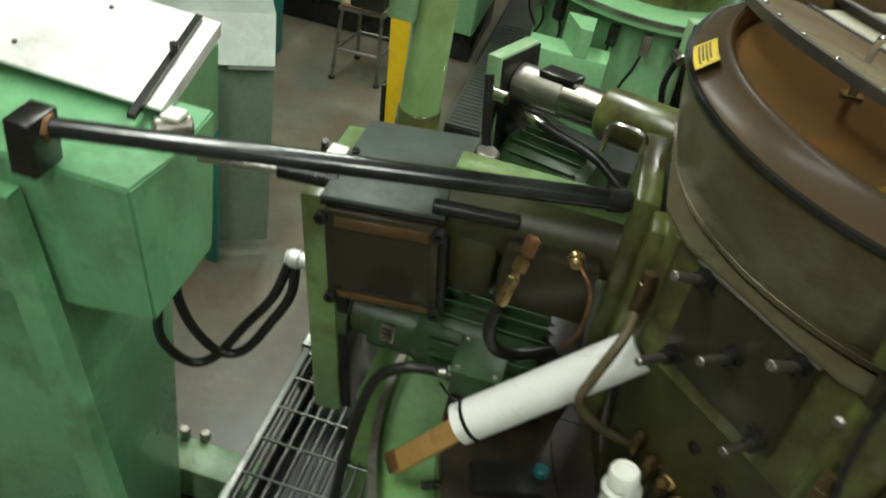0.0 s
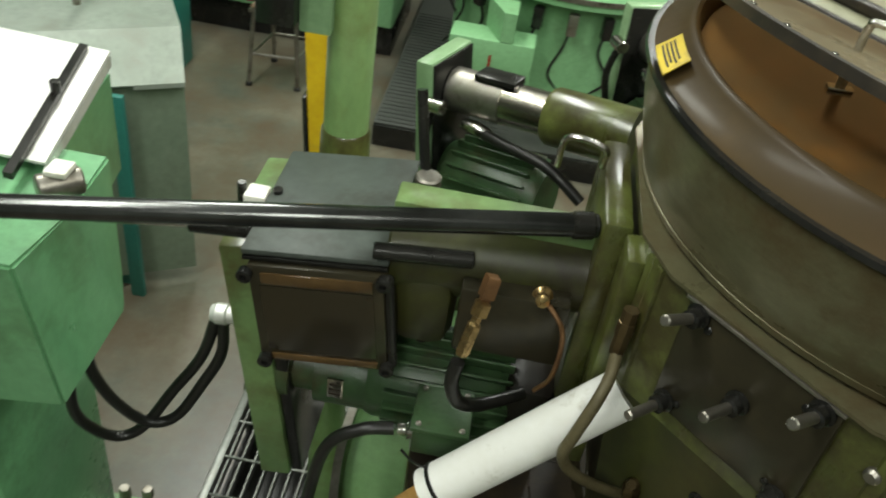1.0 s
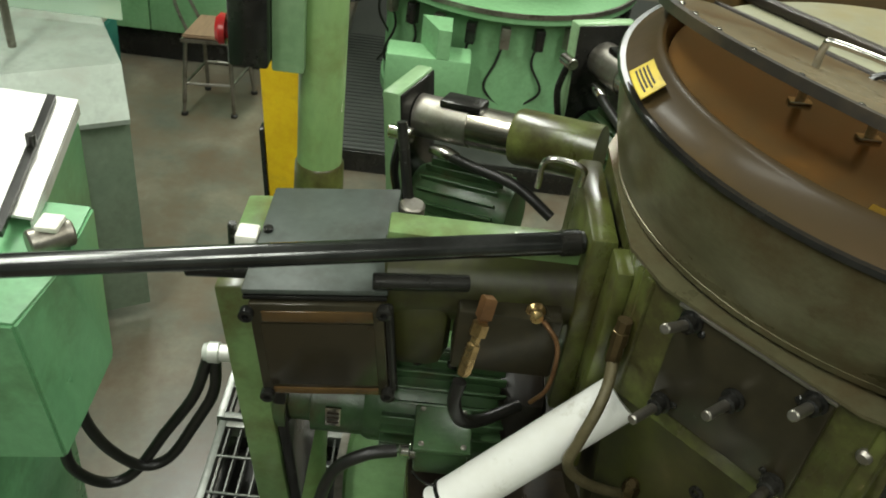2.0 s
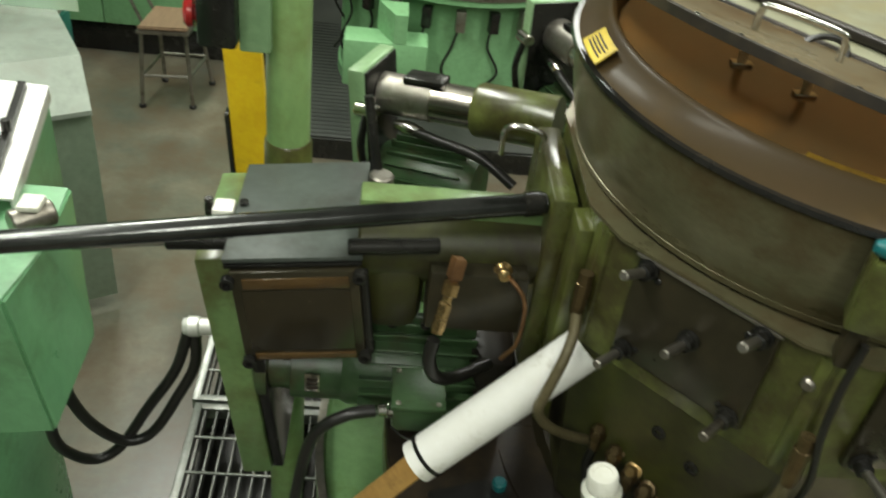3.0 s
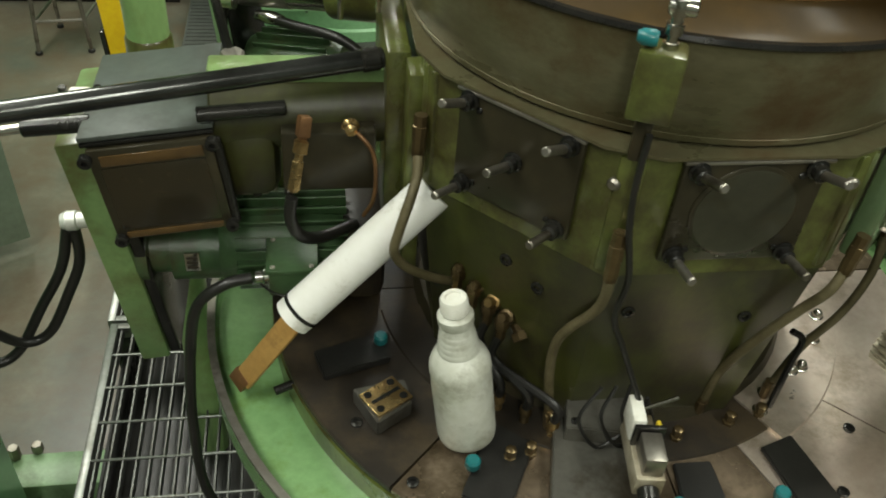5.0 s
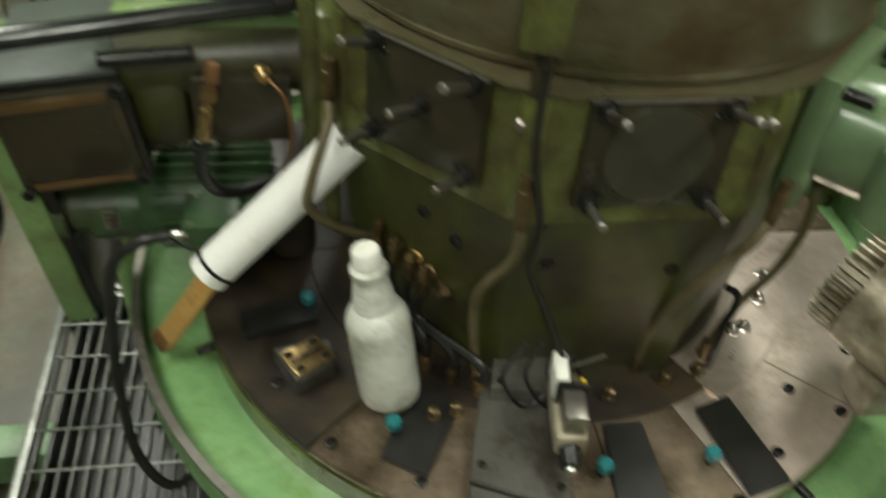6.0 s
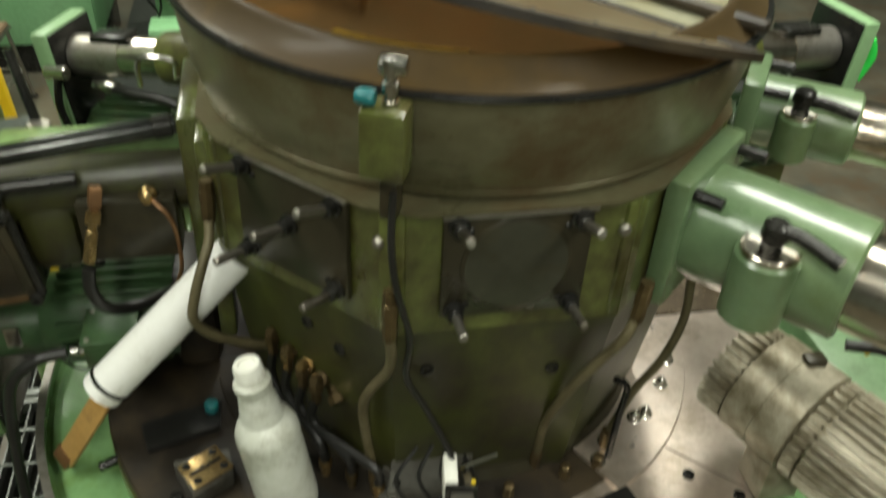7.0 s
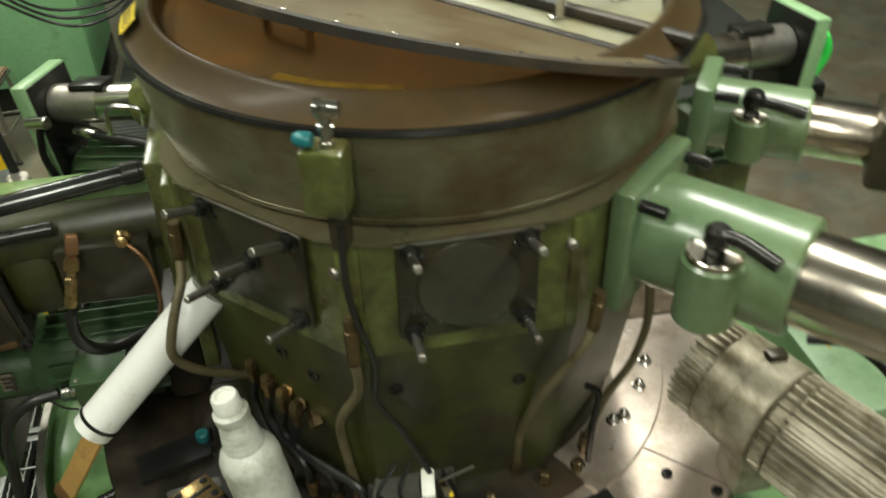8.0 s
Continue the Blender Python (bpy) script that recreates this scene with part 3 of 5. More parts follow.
def plate_block(name, corners, h, material, label, cat, holes=0):
    c = [V(x, y, TABLE + 0.001) for x, y in corners]
    mid = sum(c, V(0, 0, 0)) / len(c)
    t = thing(name, mid, label, cat)
    bm = B()
    a, b = [bm.verts.new(p) for p in c], [bm.verts.new(p + V(0, 0, h)) for p in c]
    n = len(c)
    for i in range(n):
        bm.faces.new((a[i], a[(i + 1) % n], b[(i + 1) % n], b[i]))
    bm.faces.new(a[::-1])
    bm.faces.new(b)
    bmesh.ops.bevel(bm, geom=list(bm.edges), offset=0.002, segments=2, affect="EDGES")
    part("block", bm, material, t)
    for i in range(holes):
        p = c[i % n].lerp(mid, 0.2) + V(0, 0, h)
        part("socket_screw", lathe(B(), p - V(0, 0, 0.001), p + V(0, 0, 1), [(0, 0.0055), (0.004, 0.0055), (0.0045, 0.003), (0.002, 0.0028)], 12), BLACK, t)
    return t


plate_block("rubber_pad", [(0.011, -0.378), (-0.006, -0.515), (0.065, -0.52), (0.065, -0.379)], 0.006, RUBBER, "black rectangular pad lying on the steel table", "pad")
plate_block("rubber_pad", [(0.146, -0.364), (0.17, -0.505), (0.232, -0.488), (0.2, -0.346)], 0.008, RUBBER, "black rectangular pad tilted on the steel table", "pad")
plate_block("rubber_pad", [(-0.229, -0.286), (-0.291, -0.405), (-0.235, -0.441), (-0.176, -0.332)], 0.007, RUBBER, "black rectangular pad beside the spray bottle", "pad")
plate_block("slide_block", [(-0.477, -0.141), (-0.462, -0.193), (-0.363, -0.164), (-0.363, -0.106)], 0.012, RUBBER, "long black steel slide block on the table", "block")
plate_block("valve_plate", [(-0.124, -0.225), (-0.185, -0.46), (-0.07, -0.511), (0.0, -0.245)], 0.022, GUNMETAL, "thick grey steel valve plate on the table", "plate", 4)
plate_block("valve_plate_step", [(-0.112, -0.235), (-0.14, -0.34), (-0.03, -0.36), (-0.004, -0.25)], 0.05, GUNMETAL, "stepped grey steel plate", "plate", 4)
plate_block("spacer_plate", [(-0.185, -0.462), (-0.19, -0.515), (-0.075, -0.535), (-0.07, -0.513)], 0.016, GUNMETAL, "worn grey spacer plate at the table edge", "block")
brassv = plate_block("brass_valve", [(-0.423, -0.234), (-0.392, -0.297), (-0.341, -0.263), (-0.348, -0.221)], 0.03, GUNMETAL, "small dark valve with a brass top plate", "valve")
mm = pose(-0.378, -0.254, TABLE + 0.0312, 0, 0, 33)
btop = part("brass_top", box(B(), -0.03, 0.03, -0.024, 0.024, 0, 0.005, 0.0015, mm), BRASS, brassv, "flat brass top plate")
for x, y in ((-0.02, -0.015), (0.02, -0.015), (-0.02, 0.015), (0.02, 0.015)):
    part("hole", lathe(B(), mm @ V(x, y, 0.0045), mm @ V(x, y, 1), [(0, 0.006), (0.001, 0.006), (0.0012, 0.004)], 12), BLACK, btop)
part("slot", box(B(), -0.024, 0.024, -0.003, 0.003, 0.0045, 0.0056, 0.0003, mm), BLACK, btop)
for x, y in ((0.136, -0.448), (-0.01, -0.453), (-0.27, -0.365), (-0.375, -0.13)):
    t = thing("plug_cap", (x, y, TABLE), "small teal plastic cap with dark stem", "cap", "teal caps on the table")
    part("cap", lathe(B(), (x, y, TABLE + 0.012), (x, y, 2), [(0, 0.009), (0.003, 0.0105), (0.014, 0.0105), (0.017, 0.008)], 16), TEAL, t)
    part("stem", lathe(B(), (x, y, TABLE), (x, y, 2), [(0, 0.006), (0.013, 0.006)], 12), BLACK, t)

# small solenoid valve on the valve plate
sol = thing("solenoid_valve", (-0.06, -0.41, TABLE + 0.05), "small grey solenoid valve with a yellow label", "valve")
mm = pose(-0.055, -0.40, TABLE, 0, 0, -8)
part("body", box(B(), -0.02, 0.018, -0.055, 0.05, 0.052, 0.085, 0.003, mm), ALU, sol)
part("coil", box(B(), -0.022, -0.004, 0.005, 0.05, 0.084, 0.125, 0.003, mm), WHITE, sol, "white coil housing")
part("connector", box(B(), -0.014, 0.014, -0.05, -0.005, 0.085, 0.118, 0.003, mm), STEEL_DULL, sol)
part("yellow_label", box(B(), 0.014, 0.0195, 0.0, 0.022, 0.087, 0.108, 0.001, mm), STICKER, sol)
part("terminal_strip", box(B(), -0.02, 0.02, -0.003, 0.003, 0.085, 0.122, 0.001, mm), BLACK, sol, "black terminal strip")
part("knob", rod(B(), mm @ V(-0.002, -0.08, 0.06), mm @ V(-0.002, -0.054, 0.066), 0.014, seg=16), BLACK, sol)
part("lever", rod(B(), mm @ V(0.0, 0.045, 0.1), mm @ V(0.05, 0.06, 0.11), 0.003, seg=8), CHROME, sol)
part("front_screw", rod(B(), mm @ V(-0.002, -0.086, 0.058), mm @ V(-0.002, -0.079, 0.06), 0.008, seg=12), CHROME, sol)

cap = thing("drain_cap", (-0.115, -0.56, 0.955), "worn orange-brown copper drain fitting in the tray", "fitting")
part("nut", box(B(), -0.14, -0.1, -0.585, -0.555, 0.957, 0.985, 0.004), COPPER, cap)
part("spout", rod(B(), (-0.12, -0.556, 0.985), (-0.122, -0.54, 1.0), 0.008), COPPER, cap)

# ---- spray bottle without its trigger ----
b0, b1 = V(-0.268, -0.306, TABLE + 0.009), V(-0.304, -0.287, TABLE + 0.258)
bot = thing("plastic_bottle", b0, "white plastic bottle with ribbed neck and screw cap", "bottle")
prof = [(0, 0.041), (0.004, 0.045), (0.012, 0.0465), (0.11, 0.0465), (0.122, 0.0455), (0.13, 0.047), (0.142, 0.046), (0.153, 0.041), (0.16, 0.034)]
z = 0.163
for k in range(5):
    prof += [(z, 0.031 - 0.0016 * k), (z + 0.004, 0.0318 - 0.0016 * k), (z + 0.0075, 0.0298 - 0.0016 * k)]
    z += 0.0085
prof += [(0.207, 0.0235), (0.212, 0.0265), (0.222, 0.0265), (0.226, 0.02)]
prof = [(s, r * 0.88) for s, r in prof]
part("body", lathe(B(), b0, b1, prof, 40), MILKY, bot, "smudged milky plastic body")
part("screw_cap", lathe(B(), b0 + (b1 - b0).normalized() * 0.226, b1, [(0, 0.017), (0.002, 0.0185), (0.02, 0.0178), (0.0235, 0.016), (0.0235, 0.011), (0.021, 0.01)], 32), WHITE, bot)

# ---- white pipe propped against the tower on a taped stick ----
p0, p1 = V(-0.503, -0.187, 1.141), V(-0.312, -0.142, 1.32)
pipe = thing("plastic_pipe", p0, "white plastic pipe section propped against the tower", "pipe")
d = (p1 - p0).normalized()
L = (p1 - p0).length
part("shell", lathe(B(), p0, p1, [(0.02, 0.001), (0.02, 0.0255), (0, 0.0255), (0, 0.0285), (L, 0.0285), (L, 0.0255), (L - 0.003, 0.001)], 40, False), WHITE_TUBE, pipe)
bm = B()
q = p0 + d * 0.016
part("cable_tie", lathe(bm, q, q + d, [(0, 0.0288), (0, 0.0305), (0.005, 0.0305), (0.005, 0.0288)], 40, False), BLACK, pipe)
part("tie_tail", tube(B(), [q + V(-0.02, 0, 0.028), q + V(-0.035, -0.005, 0.04), q + V(-0.05, -0.003, 0.055)], 0.0016, 6, 4), BLACK, pipe)
stick = thing("taped_stick", (-0.586, -0.154, 0.96), "flat brown taped stick leaning in the green tray", "stick")
s0, s1 = V(-0.582, -0.166, 0.992), p0 + d * 0.03
dd, uu, ww = frame_of(s0, s1)
slabm = Matrix((uu, dd, ww)).transposed().to_4x4()
slabm.translation = s0
bm = box(B(), -0.017, 0.017, 0, (s1 - s0).length, -0.004, 0.004, 0.0025, slabm @ pose(0, 0, 0, 0, 50, 0))
part("board", bm, CARD, stick)
part("torn_end", box(B(), -0.02, 0.012, -0.014, 0.012, -0.0055, 0.0055, 0.002, slabm @ pose(0, 0, 0, 0, 50, 0)), COPPER, stick, "frayed dark end")


# ---- left working unit: bracket, gearbox, arm, motor ----
unit = thing("machining_unit", (-0.6, 0.05, 0.9), "oily olive-green radial machining unit with a boxed head", "machine unit")
# the head leans a little: its tower side sits higher
HM = pose(-0.664, 0, 1.29, 0, -7, 0) @ pose(0.6715, 0, -1.2765)
part("bracket_plate", box(B(), -0.807, -0.762, -0.036, 0.17, 0.905, 1.328, 0.004, HM), GREEN_WORN, unit, "upright green bracket plate")
part("bracket_web", box(B(), -0.7615, -0.744, -0.03, 0.16, 0.91, 1.2, 0.003, HM), BLACK, unit)
head = part("head_box", box(B(), -0.752, -0.592, -0.078, 0.125, 1.2, 1.358, 0.004, HM), BROWN_DARK, unit, "dark oily gearbox head")
part("head_roof", box(B(), -0.757, -0.588, -0.085, 0.13, 1.3585, 1.366, 0.002, HM), ROOF, head, "flat grey top plate filmed with oil")
part("roof_skirt", box(B(), -0.756, -0.589, -0.0865, -0.0785, 1.352, 1.3575, 0.001, HM), BLACK, head)
part("front_cover", box(B(), -0.75, -0.593, -0.092, -0.079, 1.203, 1.35, 0.003, HM), BROWN_DARK, head, "brown oil-stained front cover")
part("cover_window", box(B(), -0.738, -0.605, -0.0935, -0.0915, 1.222, 1.322, 0.001, HM), COVER_WIN, head)
# amber strips laid on the cover in place of its orange reflection
for z, h in ((1.325, 0.016), (1.207, 0.01)):
    part("sheen_strip", box(B(), -0.735, -0.605, -0.0945, -0.0915, z, z + h, 0.001, HM), AMBER_SHEEN, head, "amber strip painted as a reflection")
part("cover_hinge", rod(B(), HM @ V(-0.588, -0.086, 1.21), HM @ V(-0.588, -0.086, 1.345), 0.006, seg=12), BLACK, head)
for x, z in ((-0.752, 1.338), (-0.592, 1.343), (-0.744, 1.206), (-0.594, 1.21)):
    sc = part("cover_screw", lathe(B(), HM @ V(x, -0.09, z), HM @ V(x, -0.12, z), [(0, 0.009), (0.011, 0.009), (0.012, 0.0075), (0.012, 0.004), (0.007, 0.004)], 14), BLACK, head)
part("arm", box(B(), -0.6, -0.355, -0.025, 0.018, 1.37, 1.43, 0.004), GREEN_WORN, unit, "green slide arm")
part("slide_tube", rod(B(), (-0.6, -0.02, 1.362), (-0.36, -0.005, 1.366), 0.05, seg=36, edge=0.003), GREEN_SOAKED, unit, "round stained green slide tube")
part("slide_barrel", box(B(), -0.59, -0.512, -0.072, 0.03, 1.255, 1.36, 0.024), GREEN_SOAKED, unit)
part("clamp_bar", rod(B(), (-0.61, -0.085, 1.402), (-0.5, -0.07, 1.402), 0.01, seg=14), BLACK, unit, "black clamp bar")
part("flange", box(B(), -0.372, -0.34, -0.06, 0.12, 1.2, 1.475, 0.006), GREEN_OILY, unit, "green mounting flange on the tower")
part("side_column", box(B(), -0.348, -0.325, -0.11, -0.06, 1.15, 1.47, 0.004), GREEN_OILY, unit)
part("manifold", box(B(), -0.508, -0.385, -0.085, -0.03, 1.28, 1.372, 0.004), BROWN_DARK, unit, "dark oily oil manifold")
part("elbow", lathe(B(), (-0.476, -0.088, 1.4), (-0.482, -0.1, 1.365), [(0, 0.009), (0.002, 0.0105), (0.026, 0.0105), (0.028, 0.007), (0.035, 0.007)], 4), COPPER, unit, "square copper-brown elbow")
part("hose_nut", lathe(B(), (-0.481, -0.098, 1.372), (-0.498, -0.128, 1.295), [(0, 0.006), (0.003, 0.0105), (0.018, 0.0105), (0.02, 0.006), (0.028, 0.006), (0.03, 0.0085), (0.064, 0.009), (0.07, 0.007)], 6), BRASS, unit, "brass hose nut and sleeve")
part("banjo", lathe(B(), (-0.418, -0.07, 1.372), (-0.418, -0.1, 1.38), [(0, 0.012), (0.004, 0.012), (0.008, 0.008), (0.018, 0.008), (0.02, 0.003)], 12), BRASS, unit, "brass banjo bolt")
part("oil_pipe", tube(B(), [(-0.41, -0.09, 1.375), (-0.392, -0.1, 1.355), (-0.386, -0.1, 1.32), (-0.388, -0.095, 1.27), (-0.4, -0.08, 1.23)], 0.003, 8), COPPER, unit, "thin copper oil pipe")
part("oil_hose", tube(B(), [(-0.497, -0.126, 1.3), (-0.5, -0.13, 1.27), (-0.488, -0.125, 1.235), (-0.46, -0.1, 1.21), (-0.41, -0.06, 1.2)], 0.0085, 12), RUBBER, unit, "black oil hose")
part("linkage", box(B(), -0.59, -0.53, -0.04, 0.0, 1.24, 1.256, 0.003), STEEL_DULL, unit)
for k in range(5):
    x, y = -0.59 + 0.022 * k, -0.05 + 0.012 * (k % 2)
    part("link_screw", lathe(B(), (x, y, 1.25), (x, y, 2), [(0, 0.007), (0.006, 0.007), (0.008, 0.005)], 8), CHROME if k % 2 else BLACK, unit)
part("ram", rod(B(), (-0.835, -0.04, 1.356), (-0.75, -0.035, 1.36), 0.012, seg=20), BLACK, unit, "black ram sleeve")
part("ram_rod", rod(B(), (-0.945, -0.055, 1.35), (-0.835, -0.04, 1.356), 0.007, seg=16), CHROME, unit, "polished ram rod")
part("lever", tube(B(), [(-0.575, 0.1, 1.372), (-0.585, 0.11, 1.41), (-0.6, 0.13, 1.49)], 0.007, 10), BLACK, unit, "black lever handle")
part("lever_boss", rod(B(), (-0.575, 0.09, 1.362), (-0.575, 0.09, 1.395), 0.017, seg=18), STEEL_DULL, unit)
part("limit_switch", box(B(), -0.79, -0.762, 0.015, 0.045, 1.322, 1.368, 0.004), WHITE, unit, "small white limit switch")
for x in (-0.795, -0.75):
    part("switch_screw", rod(B(), (x, 0.03, 1.34), (x, 0.03, 1.376), 0.006, seg=10), BLACK, unit)
part("cable_gland", lathe(B(), (-0.79, 0.03, 1.15), (-0.85, 0.03, 1.146), [(0, 0.012), (0.028, 0.013), (0.03, 0.0155), (0.044, 0.0155), (0.047, 0.013), (0.052, 0.012)], 12), SHEET, unit, "grey plastic cable gland")

# motor of the unit
mot = thing("electric_motor", (-0.6, 0.0, 0.98), "dark green finned electric motor below the gearbox head", "motor")
part("gear_flange", lathe(B(), (-0.735, 0.02, 1.1), (-0.4, 0.02, 1.1), [(0, 0.055), (0.018, 0.055), (0.02, 0.04), (0.05, 0.04), (0.052, 0.052), (0.125, 0.052)], 32), GREEN_MOTOR, mot)
body = part("stator", lathe(B(), (-0.61, 0.02, 1.11), (-0.42, 0.02, 1.11), [(0, 0.06), (0.01, 0.064), (0.17, 0.064), (0.19, 0.05)], 36), GREEN_MOTOR, mot)
for k in range(22):
    a = 360 / 22 * k
    mm = pose(-0.5, 0.02, 1.11, a, 0, 0)
    part("fin", box(B(), -0.085, 0.08, -0.0018, 0.0018, 0.06, 0.078, 0.0008, mm), GREEN_MOTOR, body)
part("rear_casing", box(B(), -0.43, -0.36, -0.03, 0.14, 1.012, 1.17, 0.02), OIL_AND_DARK, mot, "dark oil-caked rear casing")
part("terminal_box", box(B(), -0.537, -0.468, -0.112, -0.04, 1.11, 1.152, 0.005), GREEN_MOTOR, mot)
part("terminal_lid", box(B(), -0.54, -0.465, -0.115, -0.037, 1.1525, 1.161, 0.003), GREEN_MOTOR, mot)
for x in (-0.53, -0.475):
    for y in (-0.106, -0.046):
        part("lid_screw", lathe(B(), (x, y, 1.1605), (x, y, 2), [(0, 0.004), (0.002, 0.004), (0.003, 0.0025)], 10), STEEL_DULL, mot)
part("gland", lathe(B(), (-0.536, -0.1, 1.14), (-0.57, -0.106, 1.142), [(0, 0.011), (0.008, 0.012), (0.01, 0.009), (0.02, 0.008)], 10), CHROME, mot, "chrome cable gland")
part("name_plate", box(B(), -0.662, -0.64, -0.034, -0.0315, 1.095, 1.13, 0.0005), CHROME, mot, "small bare name plate")
for k in range(3):
    part("plate_print", box(B(), -0.659, -0.643, -0.0352, -0.0342, 1.101 + 0.009 * k, 1.105 + 0.009 * k, 0), INK, mot)
part("foot", box(B(), -0.53, -0.44, 0.0, 0.1, 0.95, 1.055, 0.005), GREEN_MOTOR, mot, "dark green motor pedestal")
cab = thing("motor_cable", (-0.6, -0.1, 1.1), "black cable hanging from the motor down into the grating", "cable")
part("cord", tube(B(), [(-0.56, -0.104, 1.141), (-0.6, -0.112, 1.136), (-0.64, -0.118, 1.1), (-0.66, -0.12, 1.0), (-0.672, -0.13, 0.85), (-0.665, -0.15, 0.7), (-0.62, -0.16, 0.62), (-0.57, -0.1, 0.6)], 0.0085, 10), RUBBER, cab)

# long black tie bar over the unit
bar0, bar1 = V(-0.374, -0.036, 1.454), V(-1.105, -0.165, 1.41)
tie = thing("tie_bar", (-0.74, -0.1, 1.43), "long black round tie bar from tower to feeder cabinet", "bar")
part("bar", rod(B(), bar0, bar1, 0.0135, seg=24, edge=0.002), BLUED, tie)
bd = (bar1 - bar0).normalized()
part("collar", rod(B(), bar0 + bd * 0.005, bar0 + bd * 0.03, 0.0155, seg=24), BLACK, tie)
part("clamp_foot", box(B(), -1.128, -1.09, -0.198, -0.14, 1.35, 1.43, 0.004), BLACK, tie, "black clamp block")
part("clamp_nut", rod(B(), bar1 + bd * -0.02, bar1 + bd * -0.002, 0.019, seg=6), COPPER, tie)

# ---- braided hoses and fittings round the tower foot ----
def hose_set(name, pts, r, fit0, fit1, label):
    t = thing(name, pts[0], label, "hose", "braided coolant hoses")
    part("hose", tube(B(), pts, r, 12), HOSE, t)
    for a, b in (fit0, fit1):
        if a:
            a, b = Vector(a), Vector(b)
            n = (b - a).length
            part("fitting", lathe(B(), a, b, [(0, r * 1.3), (n * 0.25, r * 1.3), (n * 0.26, r * 1.45), (n * 0.55, r * 1.45), (n * 0.56, r * 1.25), (n * 0.8, r * 1.35), (n, r * 1.2)], 8), BRASS_DARK, t, "brown stained brass fitting")
    return t


hose_set("coolant_hose", [(-0.338, -0.148, 1.385), (-0.34, -0.165, 1.36), (-0.35, -0.186, 1.338), (-0.363, -0.199, 1.30), (-0.368, -0.199, 1.262), (-0.345, -0.19, 1.225), (-0.3, -0.172, 1.188), (-0.262, -0.16, 1.17)], 0.0066,
         ((-0.336, -0.143, 1.435), (-0.338, -0.149, 1.378)), ((-0.272, -0.163, 1.175), (-0.245, -0.155, 1.163)), "stained braided hose curving down from a pipe fitting")
hose_set("coolant_hose", [(-0.14, -0.352, 1.345), (-0.137, -0.345, 1.31), (-0.14, -0.333, 1.275), (-0.158, -0.312, 1.225), (-0.166, -0.301, 1.185), (-0.162, -0.293, 1.12), (-0.152, -0.3, 1.04)], 0.0066,
         ((-0.139, -0.346, 1.41), (-0.14, -0.352, 1.345)), ((-0.152, -0.3, 1.055), (-0.15, -0.302, 1.015)), "stained braided hose beside the front cover plate")
hose_set("coolant_hose", [(0.15, -0.352, 1.345), (0.138, -0.356, 1.315), (0.122, -0.345, 1.275), (0.095, -0.33, 1.21), (0.08, -0.303, 1.12), (0.079, -0.292, 1.035)], 0.0066,
         ((0.156, -0.348, 1.395), (0.15, -0.352, 1.34)), ((0.079, -0.292, 1.05), (0.079, -0.29, 1.014)), "stained braided hose bending across the lower tower")
hose_set("coolant_hose", [(0.262, -0.262, 1.33), (0.262, -0.272, 1.26), (0.245, -0.275, 1.19), (0.215, -0.27, 1.12), (0.19, -0.272, 1.03)], 0.006,
         ((0.262, -0.245, 1.365), (0.262, -0.264, 1.32)), ((0.19, -0.272, 1.05), (0.19, -0.272, 1.014)), "thin stained hose beside the spindle")
wire = thing("sensor_wire", (-0.12, -0.33, 1.2), "black sensor wire running down the tower", "wire")
part("wire", tube(B(), [(-0.138, -0.352, 1.54), (-0.14, -0.355, 1.48), (-0.134, -0.355, 1.42), (-0.118, -0.353, 1.345), (-0.12, -0.35, 1.28), (-0.095, -0.345, 1.22), (-0.07, -0.35, 1.16), (-0.05, -0.365, 1.11), (-0.045, -0.37, 1.085)], 0.004, 8), RUBBER, wire)
for k in range(3):
    part("loop", tube(B(), [(-0.1 + 0.02 * k, -0.33, 1.13), (-0.13 + 0.03 * k, -0.35, 1.09), (-0.1 + 0.03 * k, -0.36, 1.04), (-0.06 + 0.02 * k, -0.35, 1.06), (-0.04, -0.345, 1.1 + 0.01 * k)], 0.0028, 6), RUBBER, wire)
pip = thing("pipe_manifold", (-0.22, -0.22, 1.0), "cluster of brown brass pipe fittings at the tower foot", "pipe fittings")
m0, m1 = V(-0.262, -0.15, 1.192), V(-0.205, -0.222, 1.158)
part("manifold_bar", rod(B(), m0, m1, 0.009, seg=8), BRASS_DARK, pip)
